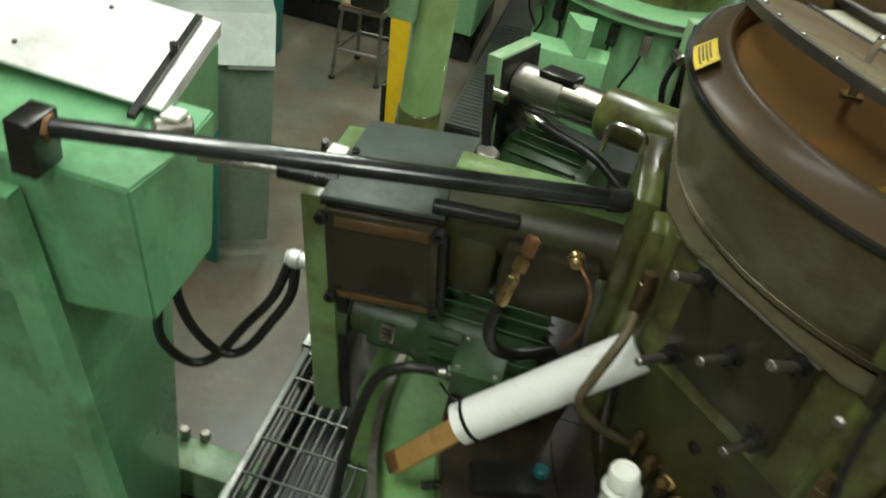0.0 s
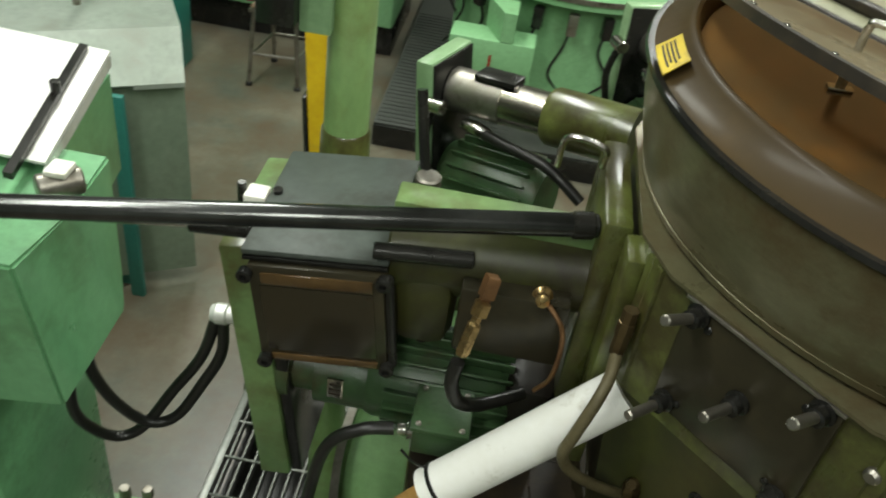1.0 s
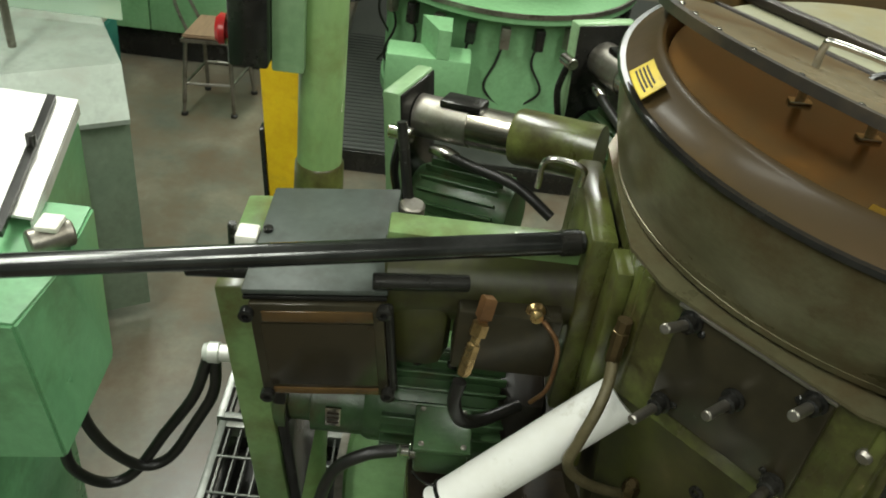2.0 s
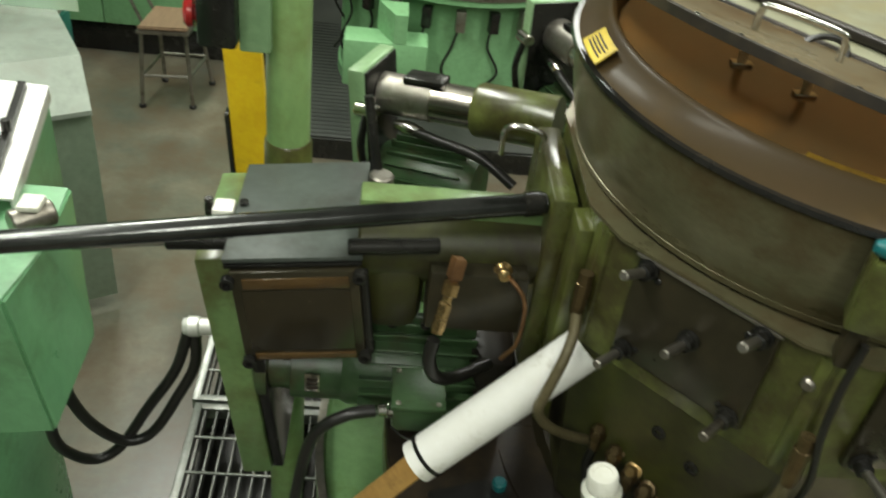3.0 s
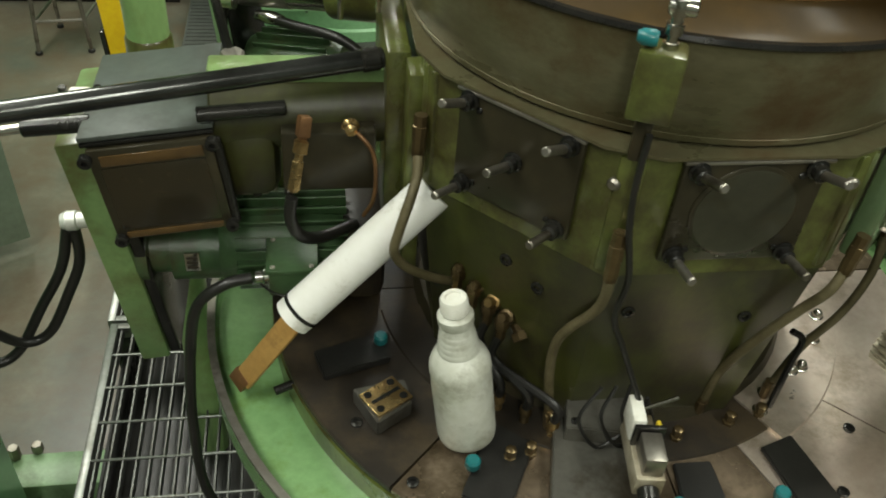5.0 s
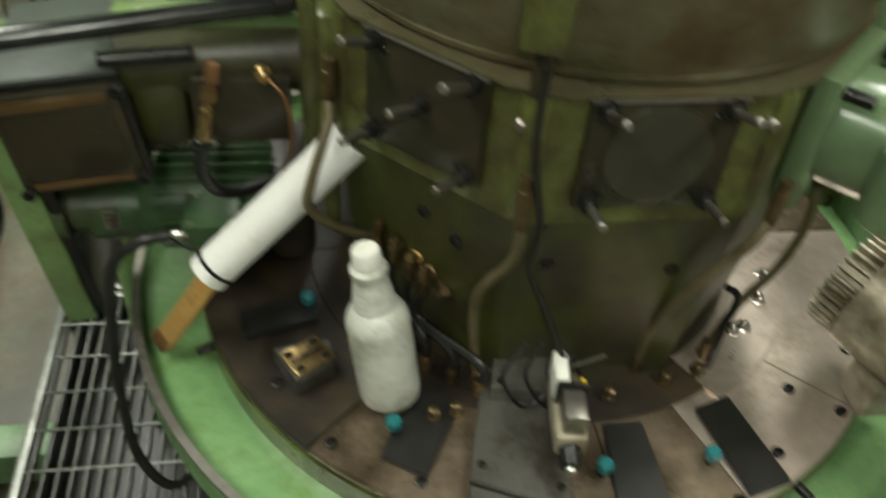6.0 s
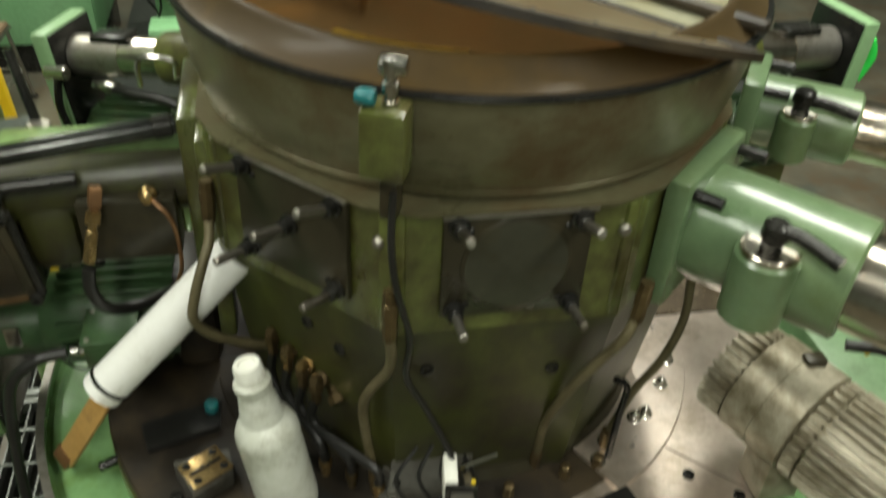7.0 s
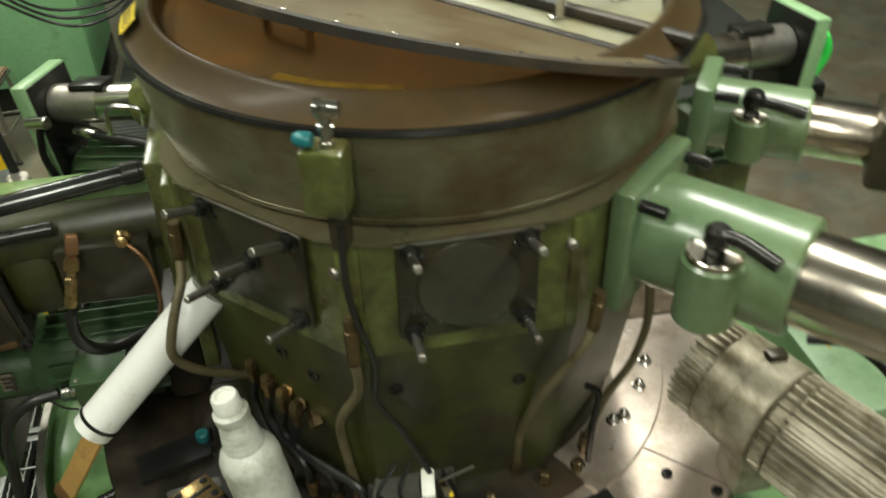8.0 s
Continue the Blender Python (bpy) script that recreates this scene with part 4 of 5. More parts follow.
for i, f in enumerate((0.05, 0.38, 0.7, 0.98)):
    p = m0.lerp(m1, f)
    out = V(-0.55, -0.62, 0.55).normalized()
    part("elbow", lathe(B(), p, p + out * 0.04, [(0, 0.0085), (0.008, 0.0085), (0.009, 0.0115), (0.02, 0.0115), (0.021, 0.0075), (0.032, 0.0085), (0.036, 0.006)], 8), BRASS if i == 2 else BRASS_DARK, pip)
    t0 = p + out * 0.03
    part("drop_nut", lathe(B(), t0, t0 - V(0, 0, 0.04), [(0, 0.007), (0.004, 0.0105), (0.016, 0.0105), (0.017, 0.007), (0.034, 0.008), (0.04, 0.0065)], 6), BRASS_DARK, pip)
    foot = V(-0.25 + 0.034 * i, -0.235 - 0.026 * i, TABLE)
    part("drop_hose", tube(B(), [t0 - V(0, 0, 0.03), t0 - V(0.004, 0.01, 0.075), foot + V(-0.006, -0.004, 0.07), foot + V(0, 0, 0.025)], 0.0065, 8), RUBBER, pip)
    un = part("union", lathe(B(), foot + V(0, 0, 0.036), foot, [(0, 0.006), (0.005, 0.0095), (0.016, 0.0095), (0.017, 0.0065), (0.036, 0.0075)], 8), BRASS if i % 2 else BRASS_DARK, pip)
    part("ferrule", lathe(B(), foot + V(0, 0, 0.04), foot + V(0, 0, 0.03), [(0, 0.0065), (0.002, 0.0075), (0.008, 0.0075)], 12), CHROME, un)
for p, q in (((-0.275, -0.125, 1.2), (-0.262, -0.15, 1.192)), ((-0.205, -0.222, 1.158), (-0.195, -0.25, 1.14))):
    part("side_plug", lathe(B(), V(*q), V(*p), [(0, 0.011), (0.012, 0.011), (0.013, 0.007), (0.024, 0.007)], 6), BRASS_DARK, pip)
for x, y in ((-0.215, -0.35), (-0.185, -0.345), (0.03, -0.335), (0.117, -0.315), (0.169, -0.304)):
    t = thing("pipe_union", (x, y, TABLE), "small brass pipe union screwed into the table", "fitting", "pipe unions on the table")
    part("nut", lathe(B(), (x, y, TABLE), (x, y, 2), [(0, 0.009), (0.008, 0.009), (0.009, 0.006), (0.014, 0.006), (0.015, 0.008), (0.024, 0.008), (0.026, 0.005)], 6), BRASS_DARK, t)
rodst = thing("bent_rod", (0.19, -0.29, TABLE), "thin black bent rod standing on the table", "rod")
part("rod", tube(B(), [(0.19, -0.292, TABLE), (0.193, -0.29, 1.1), (0.198, -0.285, 1.15), (0.18, -0.28, 1.165)], 0.005, 8), BLACK, rodst)
clipw = thing("wire_clip", (-0.4, 0.03, 1.47), "small bent wire clip on the flange", "clip")
part("wire", tube(B(), [(-0.375, 0.05, 1.475), (-0.378, 0.05, 1.5), (-0.42, 0.06, 1.5), (-0.425, 0.06, 1.46)], 0.004, 8), CHROME, clipw)


# ---- radial units behind and at the other side ----
def radial_unit(name, label, p0, p1, width, h_up, h_down, lamp=False):
    """A steel barrel with a green nose at the tower and a square end plate."""
    p0, p1 = Vector(p0), Vector(p1)
    d, u, w = frame_of(p0, p1)
    n = (p1 - p0).length
    t = thing(name, p1 - V(0, 0, h_down), label, "machine unit", "radial machine units")
    part("nose", lathe(B(), p0, p1, [(0, 0.045), (n * 0.42, 0.045), (n * 0.44, 0.042)], 32), GREEN_OILY, t, "green barrel nose")
    part("barrel", lathe(B(), p0 + d * n * 0.4, p1, [(0, 0.034), (n * 0.58, 0.034)], 36), STEEL, t, "shiny turned steel barrel")
    part("band", lathe(B(), p0 + d * n * 0.68, p1, [(0, 0.0355), (n * 0.3, 0.0355)], 36), STEEL_DULL, t, "oil-yellowed barrel sleeve")
    mm = Matrix((d, u, w)).transposed().to_4x4()
    mm.translation = p1
    part("end_plate", box(B(), 0.0, 0.03, -width, width, -h_down, h_up, 0.005, mm), GREEN, t, "green end plate")
    part("plate_face", box(B(), -0.004, 0.0005, -width + 0.004, width - 0.004, -h_down + 0.004, h_up - 0.004, 0.002, mm), BLACK, t, "black oily plate face")
    part("clamp", box(B(), -0.12, -0.05, -0.02, 0.02, 0.03, 0.043, 0.003, mm), BLACK, t)
    part("hose", tube(B(), [mm @ V(-0.07, -0.03, -0.045), mm @ V(-0.12, -0.04, -0.05), mm @ V(-0.2, -0.05, -0.06), mm @ V(-0.26, -0.05, -0.1)], 0.009, 10), RUBBER, t)
    part("fitting", lathe(B(), mm @ V(-0.04, -0.03, -0.04), mm @ V(-0.09, -0.03, -0.046), [(0, 0.008), (0.02, 0.012), (0.034, 0.012), (0.05, 0.008)], 10), CHROME, t)
    part("lever", tube(B(), [mm @ V(-0.01, -width - 0.01, 0.0), mm @ V(0.0, -width - 0.02, -0.06), mm @ V(0.0, -width - 0.01, -0.12)], 0.007, 8), BLACK, t)
    part("lever_knob", rod(B(), mm @ V(0.01, -width - 0.012, 0.0), mm @ V(-0.03, -width - 0.012, 0.0), 0.012, seg=12), CHROME, t)
    if lamp:
        part("green_grip", tube(B(), [mm @ V(0.034, width * 0.75, 0.03), mm @ V(0.046, width * 0.8, 0.0), mm @ V(0.034, width * 0.75, -0.04)], 0.011, 12), GLOW_GREEN, t, "bright green plastic grip")
    q = p1 - d * n * 0.35 - V(0, 0, 0.15)
    mo = thing("electric_motor", q - V(0, 0, 0.07), "dark green finned motor under the radial unit", "motor", "motors under radial units")
    st = part("stator", lathe(B(), q - d * 0.09, q + d * 0.1, [(0, 0.05), (0.01, 0.056), (0.17, 0.056), (0.19, 0.045)], 32), GREEN_MOTOR, mo)
    for k in range(18):
        a = 2 * math.pi * k / 18
        o = (u * math.cos(a) + w * math.sin(a))
        fm = Matrix((d, o.cross(d), o)).transposed().to_4x4()
        fm.translation = q
        part("fin", box(B(), -0.07, 0.07, -0.002, 0.002, 0.052, 0.068, 0.0008, fm), GREEN_MOTOR, st)
    part("pedestal", box(B(), q.x - 0.05, q.x + 0.05, q.y - 0.05, q.y + 0.05, 0.9, q.z - 0.045, 0.005), GREEN_OILY, mo)
    return t


radial_unit("cylinder_unit", "green radial cylinder unit with shiny barrel and square end plate", (-0.30, 0.31, 1.375), (-0.585, 0.435, 1.34), 0.062, 0.06, 0.16)
radial_unit("cylinder_unit", "green radial cylinder unit behind the hood, end plate showing", (-0.12, 0.42, 1.37), (-0.24, 0.75, 1.34), 0.065, 0.07, 0.17)
radial_unit("cylinder_unit", "green radial cylinder unit with a bright green grip", (0.38, 0.14, 1.435), (0.69, 0.2, 1.415), 0.06, 0.065, 0.12, True)


def spindle(name, label, p0, p1, r, steel_to, lever_at):
    p0, p1 = Vector(p0), Vector(p1)
    d, u, w = frame_of(p0, p1)
    n = (p1 - p0).length
    t = thing(name, p0 - V(0, 0, r), label, "spindle", "spindle units")
    mm = Matrix((d, u, w)).transposed().to_4x4()
    mm.translation = p0
    part("flange", box(B(), -0.03, 0.0, -r * 1.15, r * 1.15, -r * 1.2, r * 1.2, 0.006, mm), GREEN_SPINDLE, t)
    part("collar", lathe(B(), p0, p1, [(0, r), (n - 0.004, r), (n, r - 0.004)], 44), GREEN_SPINDLE, t, "round light green collar")
    part("quill", lathe(B(), p1 - d * 0.01, p1 + d, [(0, r * 0.8), (steel_to, r * 0.8), (steel_to + 0.004, r * 0.77)], 44), STEEL, t, "bright steel quill")
    part("rear_head", box(B(), n + steel_to - 0.01, n + steel_to + 0.12, -r * 1.05, r * 1.05, -r * 1.1, r * 0.95, 0.01, mm), BROWN_DARK, t, "dark brown oily head")
    part("clamp_lug", rod(B(), mm @ V(n * lever_at, r * 0.95, -r * 0.75), mm @ V(n * lever_at, r * 0.95, r * 0.55), r * 0.5, seg=24), GREEN_SPINDLE, t, "green clamping lug")
    part("lug_top", rod(B(), mm @ V(n * lever_at, r * 0.95, r * 0.55), mm @ V(n * lever_at, r * 0.95, r * 0.6), r * 0.45, seg=24), STEEL, t)
    lv = part("clamp_lever", tube(B(), [mm @ V(n * lever_at, r * 0.95, r * 0.95), mm @ V(n * lever_at + 0.03, r * 1.0, r * 0.98), mm @ V(n * lever_at + 0.075, r * 1.15, r * 0.9)], 0.009, 12), BLACK, t, "black clamping lever")
    part("lever_hub", lathe(B(), mm @ V(n * lever_at, r * 0.95, r * 0.55), mm @ V(n * lever_at, r * 0.95, r * 1.3), [(0, 0.013), (0.012, 0.011), (0.02, 0.016), (0.036, 0.015), (0.04, 0.01)], 14), BLACK, lv)
    for y in (-0.9, 0.9):
        part("flange_bolt", rod(B(), mm @ V(-0.001, y * r, r * 0.95), mm @ V(0.035, y * r, r * 0.95), 0.008, seg=12), BLACK, t)
    return t


spindle("spindle_unit", "light green spindle collar with bright steel quill", (0.265, -0.252, 1.405), (0.392, -0.39, 1.405), 0.074, 0.2, 0.52)
spindle("spindle_unit", "light green spindle unit with lever and brown oily head", (0.47, 0.015, 1.405), (0.585, -0.06, 1.405), 0.055, 0.1, 0.4)
tag = thing("type_plate", (0.77, -0.18, 1.47), "yellow type plate on the brown head", "plate")
mm = pose(0.72, -0.135, 1.478, 0, 0, -32)
part("plate", box(B(), -0.04, 0.04, -0.03, 0.03, 0.0, 0.003, 0.001, mm), STICKER, tag)

# finned cast motor in front of the spindle
q0, q1 = V(0.352, -0.272, 1.172), V(0.497, -0.548, 1.148)
d, u, w = frame_of(q0, q1)
cm = thing("cast_motor", (0.46, -0.3, TABLE), "pale cast-aluminium finned motor lying on the table", "motor")
part("core", lathe(B(), q0, q1, [(0, 0.044), (0.004, 0.061), (0.042, 0.063)], 48), ALU, cm)
bell = part("bell_housing", lathe(B(), q0 + d * 0.042, q1, [(0, 0.07), (0.003, 0.0765), (0.045, 0.0775), (0.0455, 0.0757), (0.0475, 0.0757), (0.048, 0.0775), (0.092, 0.0775), (0.095, 0.07)], 56), ALU, cm, "smooth pale bell housing")
part("stator", lathe(B(), q0 + d * 0.137, q1, [(0, 0.061), (0.165, 0.061), (0.175, 0.052)], 48), ALU, cm)
for sec, (x0, x1, r0, r1, cnt) in enumerate(((0.003, 0.041, 0.059, 0.0735, 34), (0.139, 0.158, 0.059, 0.076, 30), (0.162, 0.3, 0.059, 0.078, 36))):
    for k in range(cnt):
        a = 2 * math.pi * k / cnt
        o = u * math.cos(a) + w * math.sin(a)
        fm = Matrix((d, o.cross(d), o)).transposed().to_4x4()
        fm.translation = q0
        part("fin", box(B(), x0, x1, -0.0024, 0.0024, r0, r1, 0.001, fm), ALU, cm)
lug_c = q0 + d * 0.1 + V(0.012, 0.006, 0.074)
part("housing_lug", box(B(), lug_c.x - 0.014, lug_c.x + 0.014, lug_c.y - 0.01, lug_c.y + 0.01, lug_c.z - 0.006, lug_c.z + 0.012, 0.004), BROWN_DARK, bell)
part("cradle", box(B(), 0.37, 0.43, -0.4, -0.34, TABLE + 0.007, 1.1, 0.004), ALU, cm)
part("yellow_lead", tube(B(), [(0.5, -0.335, 1.225), (0.535, -0.34, 1.25), (0.57, -0.36, 1.235), (0.585, -0.4, 1.19)], 0.0045, 8), YELLOW, cm, "yellow lead")
part("lead_sleeve", tube(B(), [(0.47, -0.33, 1.24), (0.52, -0.36, 1.245), (0.555, -0.41, 1.22), (0.56, -0.45, 1.17)], 0.008, 10), RUBBER, cm, "black motor lead")
bag = thing("plastic_bag", (0.56, -0.45, 1.0), "crumpled clear plastic bag beside the motor", "bag")
bm = B()
bmesh.ops.create_icosphere(bm, subdivisions=4, radius=1.0)
for v in bm.verts:
    f = 1 + 0.35 * noise.noise(v.co * 2.3) + 0.15 * noise.noise(v.co * 6)
    v.co = V(0.57, -0.455, 1.05) + V(v.co.x * 0.06, v.co.y * 0.055, v.co.z * 0.05) * f
part("film", bm, WHITE, bag)
cblk = thing("cable_bundle", (0.4, -0.58, 0.95), "loose and coiled black cables lying in the tray", "cable")
part("cable", tube(B(), [(0.52, -0.395, 1.05), (0.487, -0.425, 0.99), (0.455, -0.46, 0.972), (0.4, -0.515, 0.97), (0.345, -0.565, 0.972), (0.31, -0.63, 0.99), (0.29, -0.68, 0.9)], 0.0085, 10), RUBBER, cblk)
part("cable", tube(B(), [(0.5, -0.385, 1.06), (0.485, -0.405, 0.985), (0.452, -0.452, 0.985), (0.415, -0.52, 0.975), (0.375, -0.58, 0.975), (0.35, -0.65, 0.985), (0.34, -0.7, 0.9)], 0.006, 10), RUBBER, cblk)
part("coil", tube(B(), [(0.515 + (0.062 - 0.0012 * i) * math.cos(0.6 * i), -0.535 + (0.05 - 0.001 * i) * math.sin(0.6 * i), 0.966 + 0.0022 * i) for i in range(30)], 0.0075, 8, 4), RUBBER, cblk)
for k in range(2):
    part("plug", lathe(B(), (0.505 + 0.028 * k, -0.545, 0.965), (0.512 + 0.03 * k, -0.53, 1.03), [(0, 0.012), (0.02, 0.012), (0.022, 0.009), (0.05, 0.009)], 8), BRASS if k else STEEL_DULL, cblk)
flow = thing("right_plinth", (0.9, -0.2, 0.0), "light green machine plinth beyond the spindles", "machine base")
part("plinth", box(B(), 0.62, 0.98, -0.3, 0.12, 0.0, 1.02, 0.01), GREEN, flow)

# ---- post with pendant and yellow guard ----
post = thing("green_post", (-0.725, 0.3, 0.0), "round green painted post with worn stained foot", "post")
part("tube", rod(B(), (-0.725, 0.3, 0.0), (-0.725, 0.3, 2.6), 0.034, seg=36, edge=0.002), POST_PAINT, post)
part("foot_collar", lathe(B(), (-0.725, 0.3, 1.26), (-0.725, 0.3, 2), [(0, 0.0385), (0.05, 0.0375), (0.054, 0.0345)], 36), GREEN_OILY, post, "brown stained collar")
pend = thing("control_pendant", (-0.8, 0.25, 1.5), "black control box with red mushroom buttons on the post", "control box")
part("mount", box(B(), -0.79, -0.745, 0.255, 0.3, 1.475, 2.1, 0.004), GREEN, pend, "green mounting channel")
part("case", box(B(), -0.845, -0.79, 0.235, 0.32, 1.485, 1.95, 0.006), BLACK, pend)
for z in (1.525, 1.59):
    bt = part("button", lathe(B(), (-0.843, 0.265, z), (-0.9, 0.262, z), [(0, 0.012), (0.008, 0.012), (0.009, 0.021), (0.017, 0.022), (0.022, 0.017)], 24), RED, pend, "red mushroom button")
guard = thing("yellow_guard", (-0.85, 0.75, 0.0), "tall yellow painted guard post behind the green post", "guard")
part("panel", box(B(), -0.04, 0.04, -0.015, 0.015, -1.0, 0.95, 0.004, pose(-0.868, 0.805, 1.02, 0, -3.5, 0)), YELLOW, guard)
part("base", box(B(), -0.9, -0.71, 0.76, 0.85, 0.0, 0.02, 0.003), YELLOW, guard)
part("dark_back", box(B(), -0.052, -0.041, -0.015, 0.02, -0.99, 0.05, 0.003, pose(-0.868, 0.805, 1.02, 0, -3.5, 0)), BLACK, guard)

# ---- feeder cabinet with sheet-metal table ----
fc = thing("feeder_cabinet", (-1.2, 0.0, 0.0), "green enamelled feeder cabinet with sloping hopper bottom", "cabinet")
bm = B()
top = [(-1.75, -0.16), (-0.988, -0.16), (-0.978, -0.055), (-0.985, 0.075), (-1.75, 0.075)]
a = [bm.verts.new((x, y, 1.345)) for x, y in top]
lowz = (1.0, 1.105, 1.108, 1.15, 1.16)
low = [(-1.75, -0.15), (-0.972, -0.142), (-0.974, 0.04), (-0.99, 0.075), (-1.75, 0.075)]
b = [bm.verts.new((x, y, z)) for (x, y), z in zip(low, lowz)]
for i in range(5):
    bm.faces.new((a[i], a[(i + 1) % 5], b[(i + 1) % 5], b[i]))
bm.faces.new(a)
bm.faces.new(b[::-1])
bmesh.ops.bevel(bm, geom=list(bm.edges), offset=0.004, segments=2, affect="EDGES")
part("housing", bm, GREEN_CAB, fc)
part("shaft", box(B(), -1.7, -1.14, -0.1, 0.2, 0.12, 1.15, 0.005), GREEN_CAB, fc)
part("floor_foot", box(B(), -1.5, -0.94, -0.24, -0.14, 0.0, 0.1, 0.005), GREEN_CAB, fc)
part("brace", slab(B(), [(-1.196, -0.19, 1.3), (-1.148, -0.19, 1.3), (-0.937, -0.19, 0.1), (-0.99, -0.19, 0.1)], 0.03), GREEN_CAB, fc, "slanting green brace")
part("foot_beam", box(B(), -1.46, -0.95, 0.28, 0.38, 0.02, 0.13, 0.006), GREEN, fc, "light green foot beam")
part("foot_bolt", rod(B(), (-1.22, 0.37, 0.13), (-1.22, 0.37, 0.17), 0.014, seg=6), STEEL_DULL, fc)
part("foot_bolt", rod(B(), (-1.17, 0.385, 0.13), (-1.17, 0.385, 0.16), 0.014, seg=6), STEEL_DULL, fc)
part("back_panel", box(B(), -1.75, -1.1, 0.08, 0.285, 1.155, 1.335, 0.004), GREEN_CAB, fc)
part("side_panel", slab(B(), [(-1.06, 0.08, 1.34), (-1.09, 0.3, 1.33), (-1.09, 0.3, 1.16), (-1.06, 0.08, 1.16)], 0.01), GREEN_CAB, fc)
fan = thing("vent_motor", (-1.0, 0.06, 1.3), "small grey round motor on the cabinet's end", "motor")
part("body", rod(B(), (-1.02, -0.04, 1.362), (-0.98, -0.005, 1.362), 0.017, seg=24), STEEL_DULL, fan)
part("cap", box(B(), -1.012, -0.985, -0.035, -0.005, 1.378, 1.386, 0.002), WHITE, fan)
tbl = thing("sheet_metal_table", (-1.3, 0.15, 1.36), "large pale sheet-metal top with a black edge strip", "table top")
part("sheet", slab(B(), [(-1.035, 0.01, 1.36), (-1.085, 0.3, 1.365), (-1.9, 0.3, 1.395), (-1.9, 0.0, 1.39)], 0.004), SHEET, tbl)
part("edge_fold", slab(B(), [(-1.035, 0.01, 1.357), (-1.085, 0.3, 1.362), (-1.085, 0.3, 1.345), (-1.035, 0.01, 1.34)], 0.003), SHEET, tbl)
part("strip", slab(B(), [(-1.05, -0.035, 1.3735), (-1.112, 0.288, 1.3797), (-1.124, 0.288, 1.38), (-1.062, -0.035, 1.374)], -0.009), BLACK, tbl, "black rubber edge strip")
part("strip_clamp", rod(B(), (-1.09, 0.15, 1.376), (-1.09, 0.15, 1.395), 0.007, seg=12), BLACK, tbl)
for x, y in ((-1.25, 0.24), (-1.3, 0.06), (-1.5, 0.2)):
    part("screw", rod(B(), (x, y, 1.37), (x, y, 1.378), 0.004, seg=10), BLACK, tbl)
cc = thing("machine_cable", (-0.9, 0.0, 0.9), "two black cables looping from cabinet to bracket plate", "cable")
part("cord", tube(B(), [(-1.0, -0.03, 1.1), (-0.997, -0.03, 1.046), (-0.979, -0.015, 0.973), (-0.942, 0.0, 0.922), (-0.902, 0.015, 0.928), (-0.859, 0.025, 1.005), (-0.831, 0.03, 1.07), (-0.826, 0.03, 1.14)], 0.0085, 12), RUBBER, cc)
part("cord", tube(B(), [(-1.01, -0.06, 1.1), (-1.024, -0.05, 0.984), (-1.011, -0.03, 0.919), (-0.983, -0.01, 0.887), (-0.95, 0.005, 0.904), (-0.906, 0.02, 0.978), (-0.861, 0.03, 1.055), (-0.836, 0.03, 1.138)], 0.0085, 12), RUBBER, cc)

# ---- bench, stool, cabinets, second machine ----
bn = thing("steel_bench", (-1.8, 1.3, 0.0), "grey steel bench with a sloping folded front and teal legs", "bench")
along, back = V(-0.876, -0.48, 0), V(-0.48, 0.876, 0)
e0, f0 = V(-1.447, 1.422, 0.86), V(-1.394, 1.302, 0.75)
part("top", slab(B(), [e0, e0 + along * 1.7, e0 + along * 1.7 + back * 0.55, e0 + back * 0.55], 0.02), BENCH, bn)
part("sloping_front", slab(B(), [f0, f0 + along * 1.7, e0 + along * 1.7, e0], 0.012), BENCH, bn, "pale sloping sheet-metal front")
part("front_lip", slab(B(), [f0 + along * 0.14, f0, f0 + V(0, 0, -0.015), f0 + along * 0.14 + V(0, 0, -0.015)], 0.01), BENCH, bn)
g0 = f0 + back * 0.03 - V(0, 0, 0.016)
part("apron", slab(B(), [g0, g0 + along * 1.6, g0 + along * 1.6 - V(0, 0, 0.68), g0 - V(0, 0, 0.68)], 0.01), GREEN_BENCH, bn, "dull grey-green front panel")
for a, c in ((0.22, 0.06), (0.15, 0.5), (1.5, 0.06)):
    p = f0 + along * a + back * c
    part("leg", box(B(), p.x - 0.02, p.x + 0.02, p.y - 0.02, p.y + 0.02, 0.0, 0.735, 0.003), TEAL_PAINT, bn, "teal square leg")
q = f0 + along * 0.19 - back * 0.02
part("front_leg", box(B(), q.x - 0.022, q.x + 0.022, q.y - 0.01, q.y + 0.01, 0.0, 0.735, 0.003), TEAL_PAINT, bn, "dark teal front leg")
teal = thing("teal_cabinet", (-2.9, 2.2, 0.0), "dark teal painted machine cabinet behind the bench", "cabinet")
part("body", box(B(), -3.6, -2.42, 2.05, 2.5, 0.0, 1.3, 0.01), TEAL_PAINT, teal)
part("side_post", box(B(), -2.415, -2.34, 2.05, 2.12, 0.0, 1.3, 0.006), GREEN_BENCH, teal, "dull green corner post")
scr = thing("clear_screen", (-1.95, 1.5, 0.85), "scuffed clear plastic splash screen on a steel pole", "screen")
part("film", box(B(), -2.05, -1.52, 1.66, 1.665, 0.881, 1.6, 0.001), FILM, scr)
part("pole", rod(B(), (-1.74, 1.4, 0.881), (-1.76, 1.42, 1.8), 0.012, seg=14), STEEL_DULL, scr)
rb = thing("red_bowl", (-2.5, 2.9, 0.5), "round red plastic tub behind the screen", "tub")
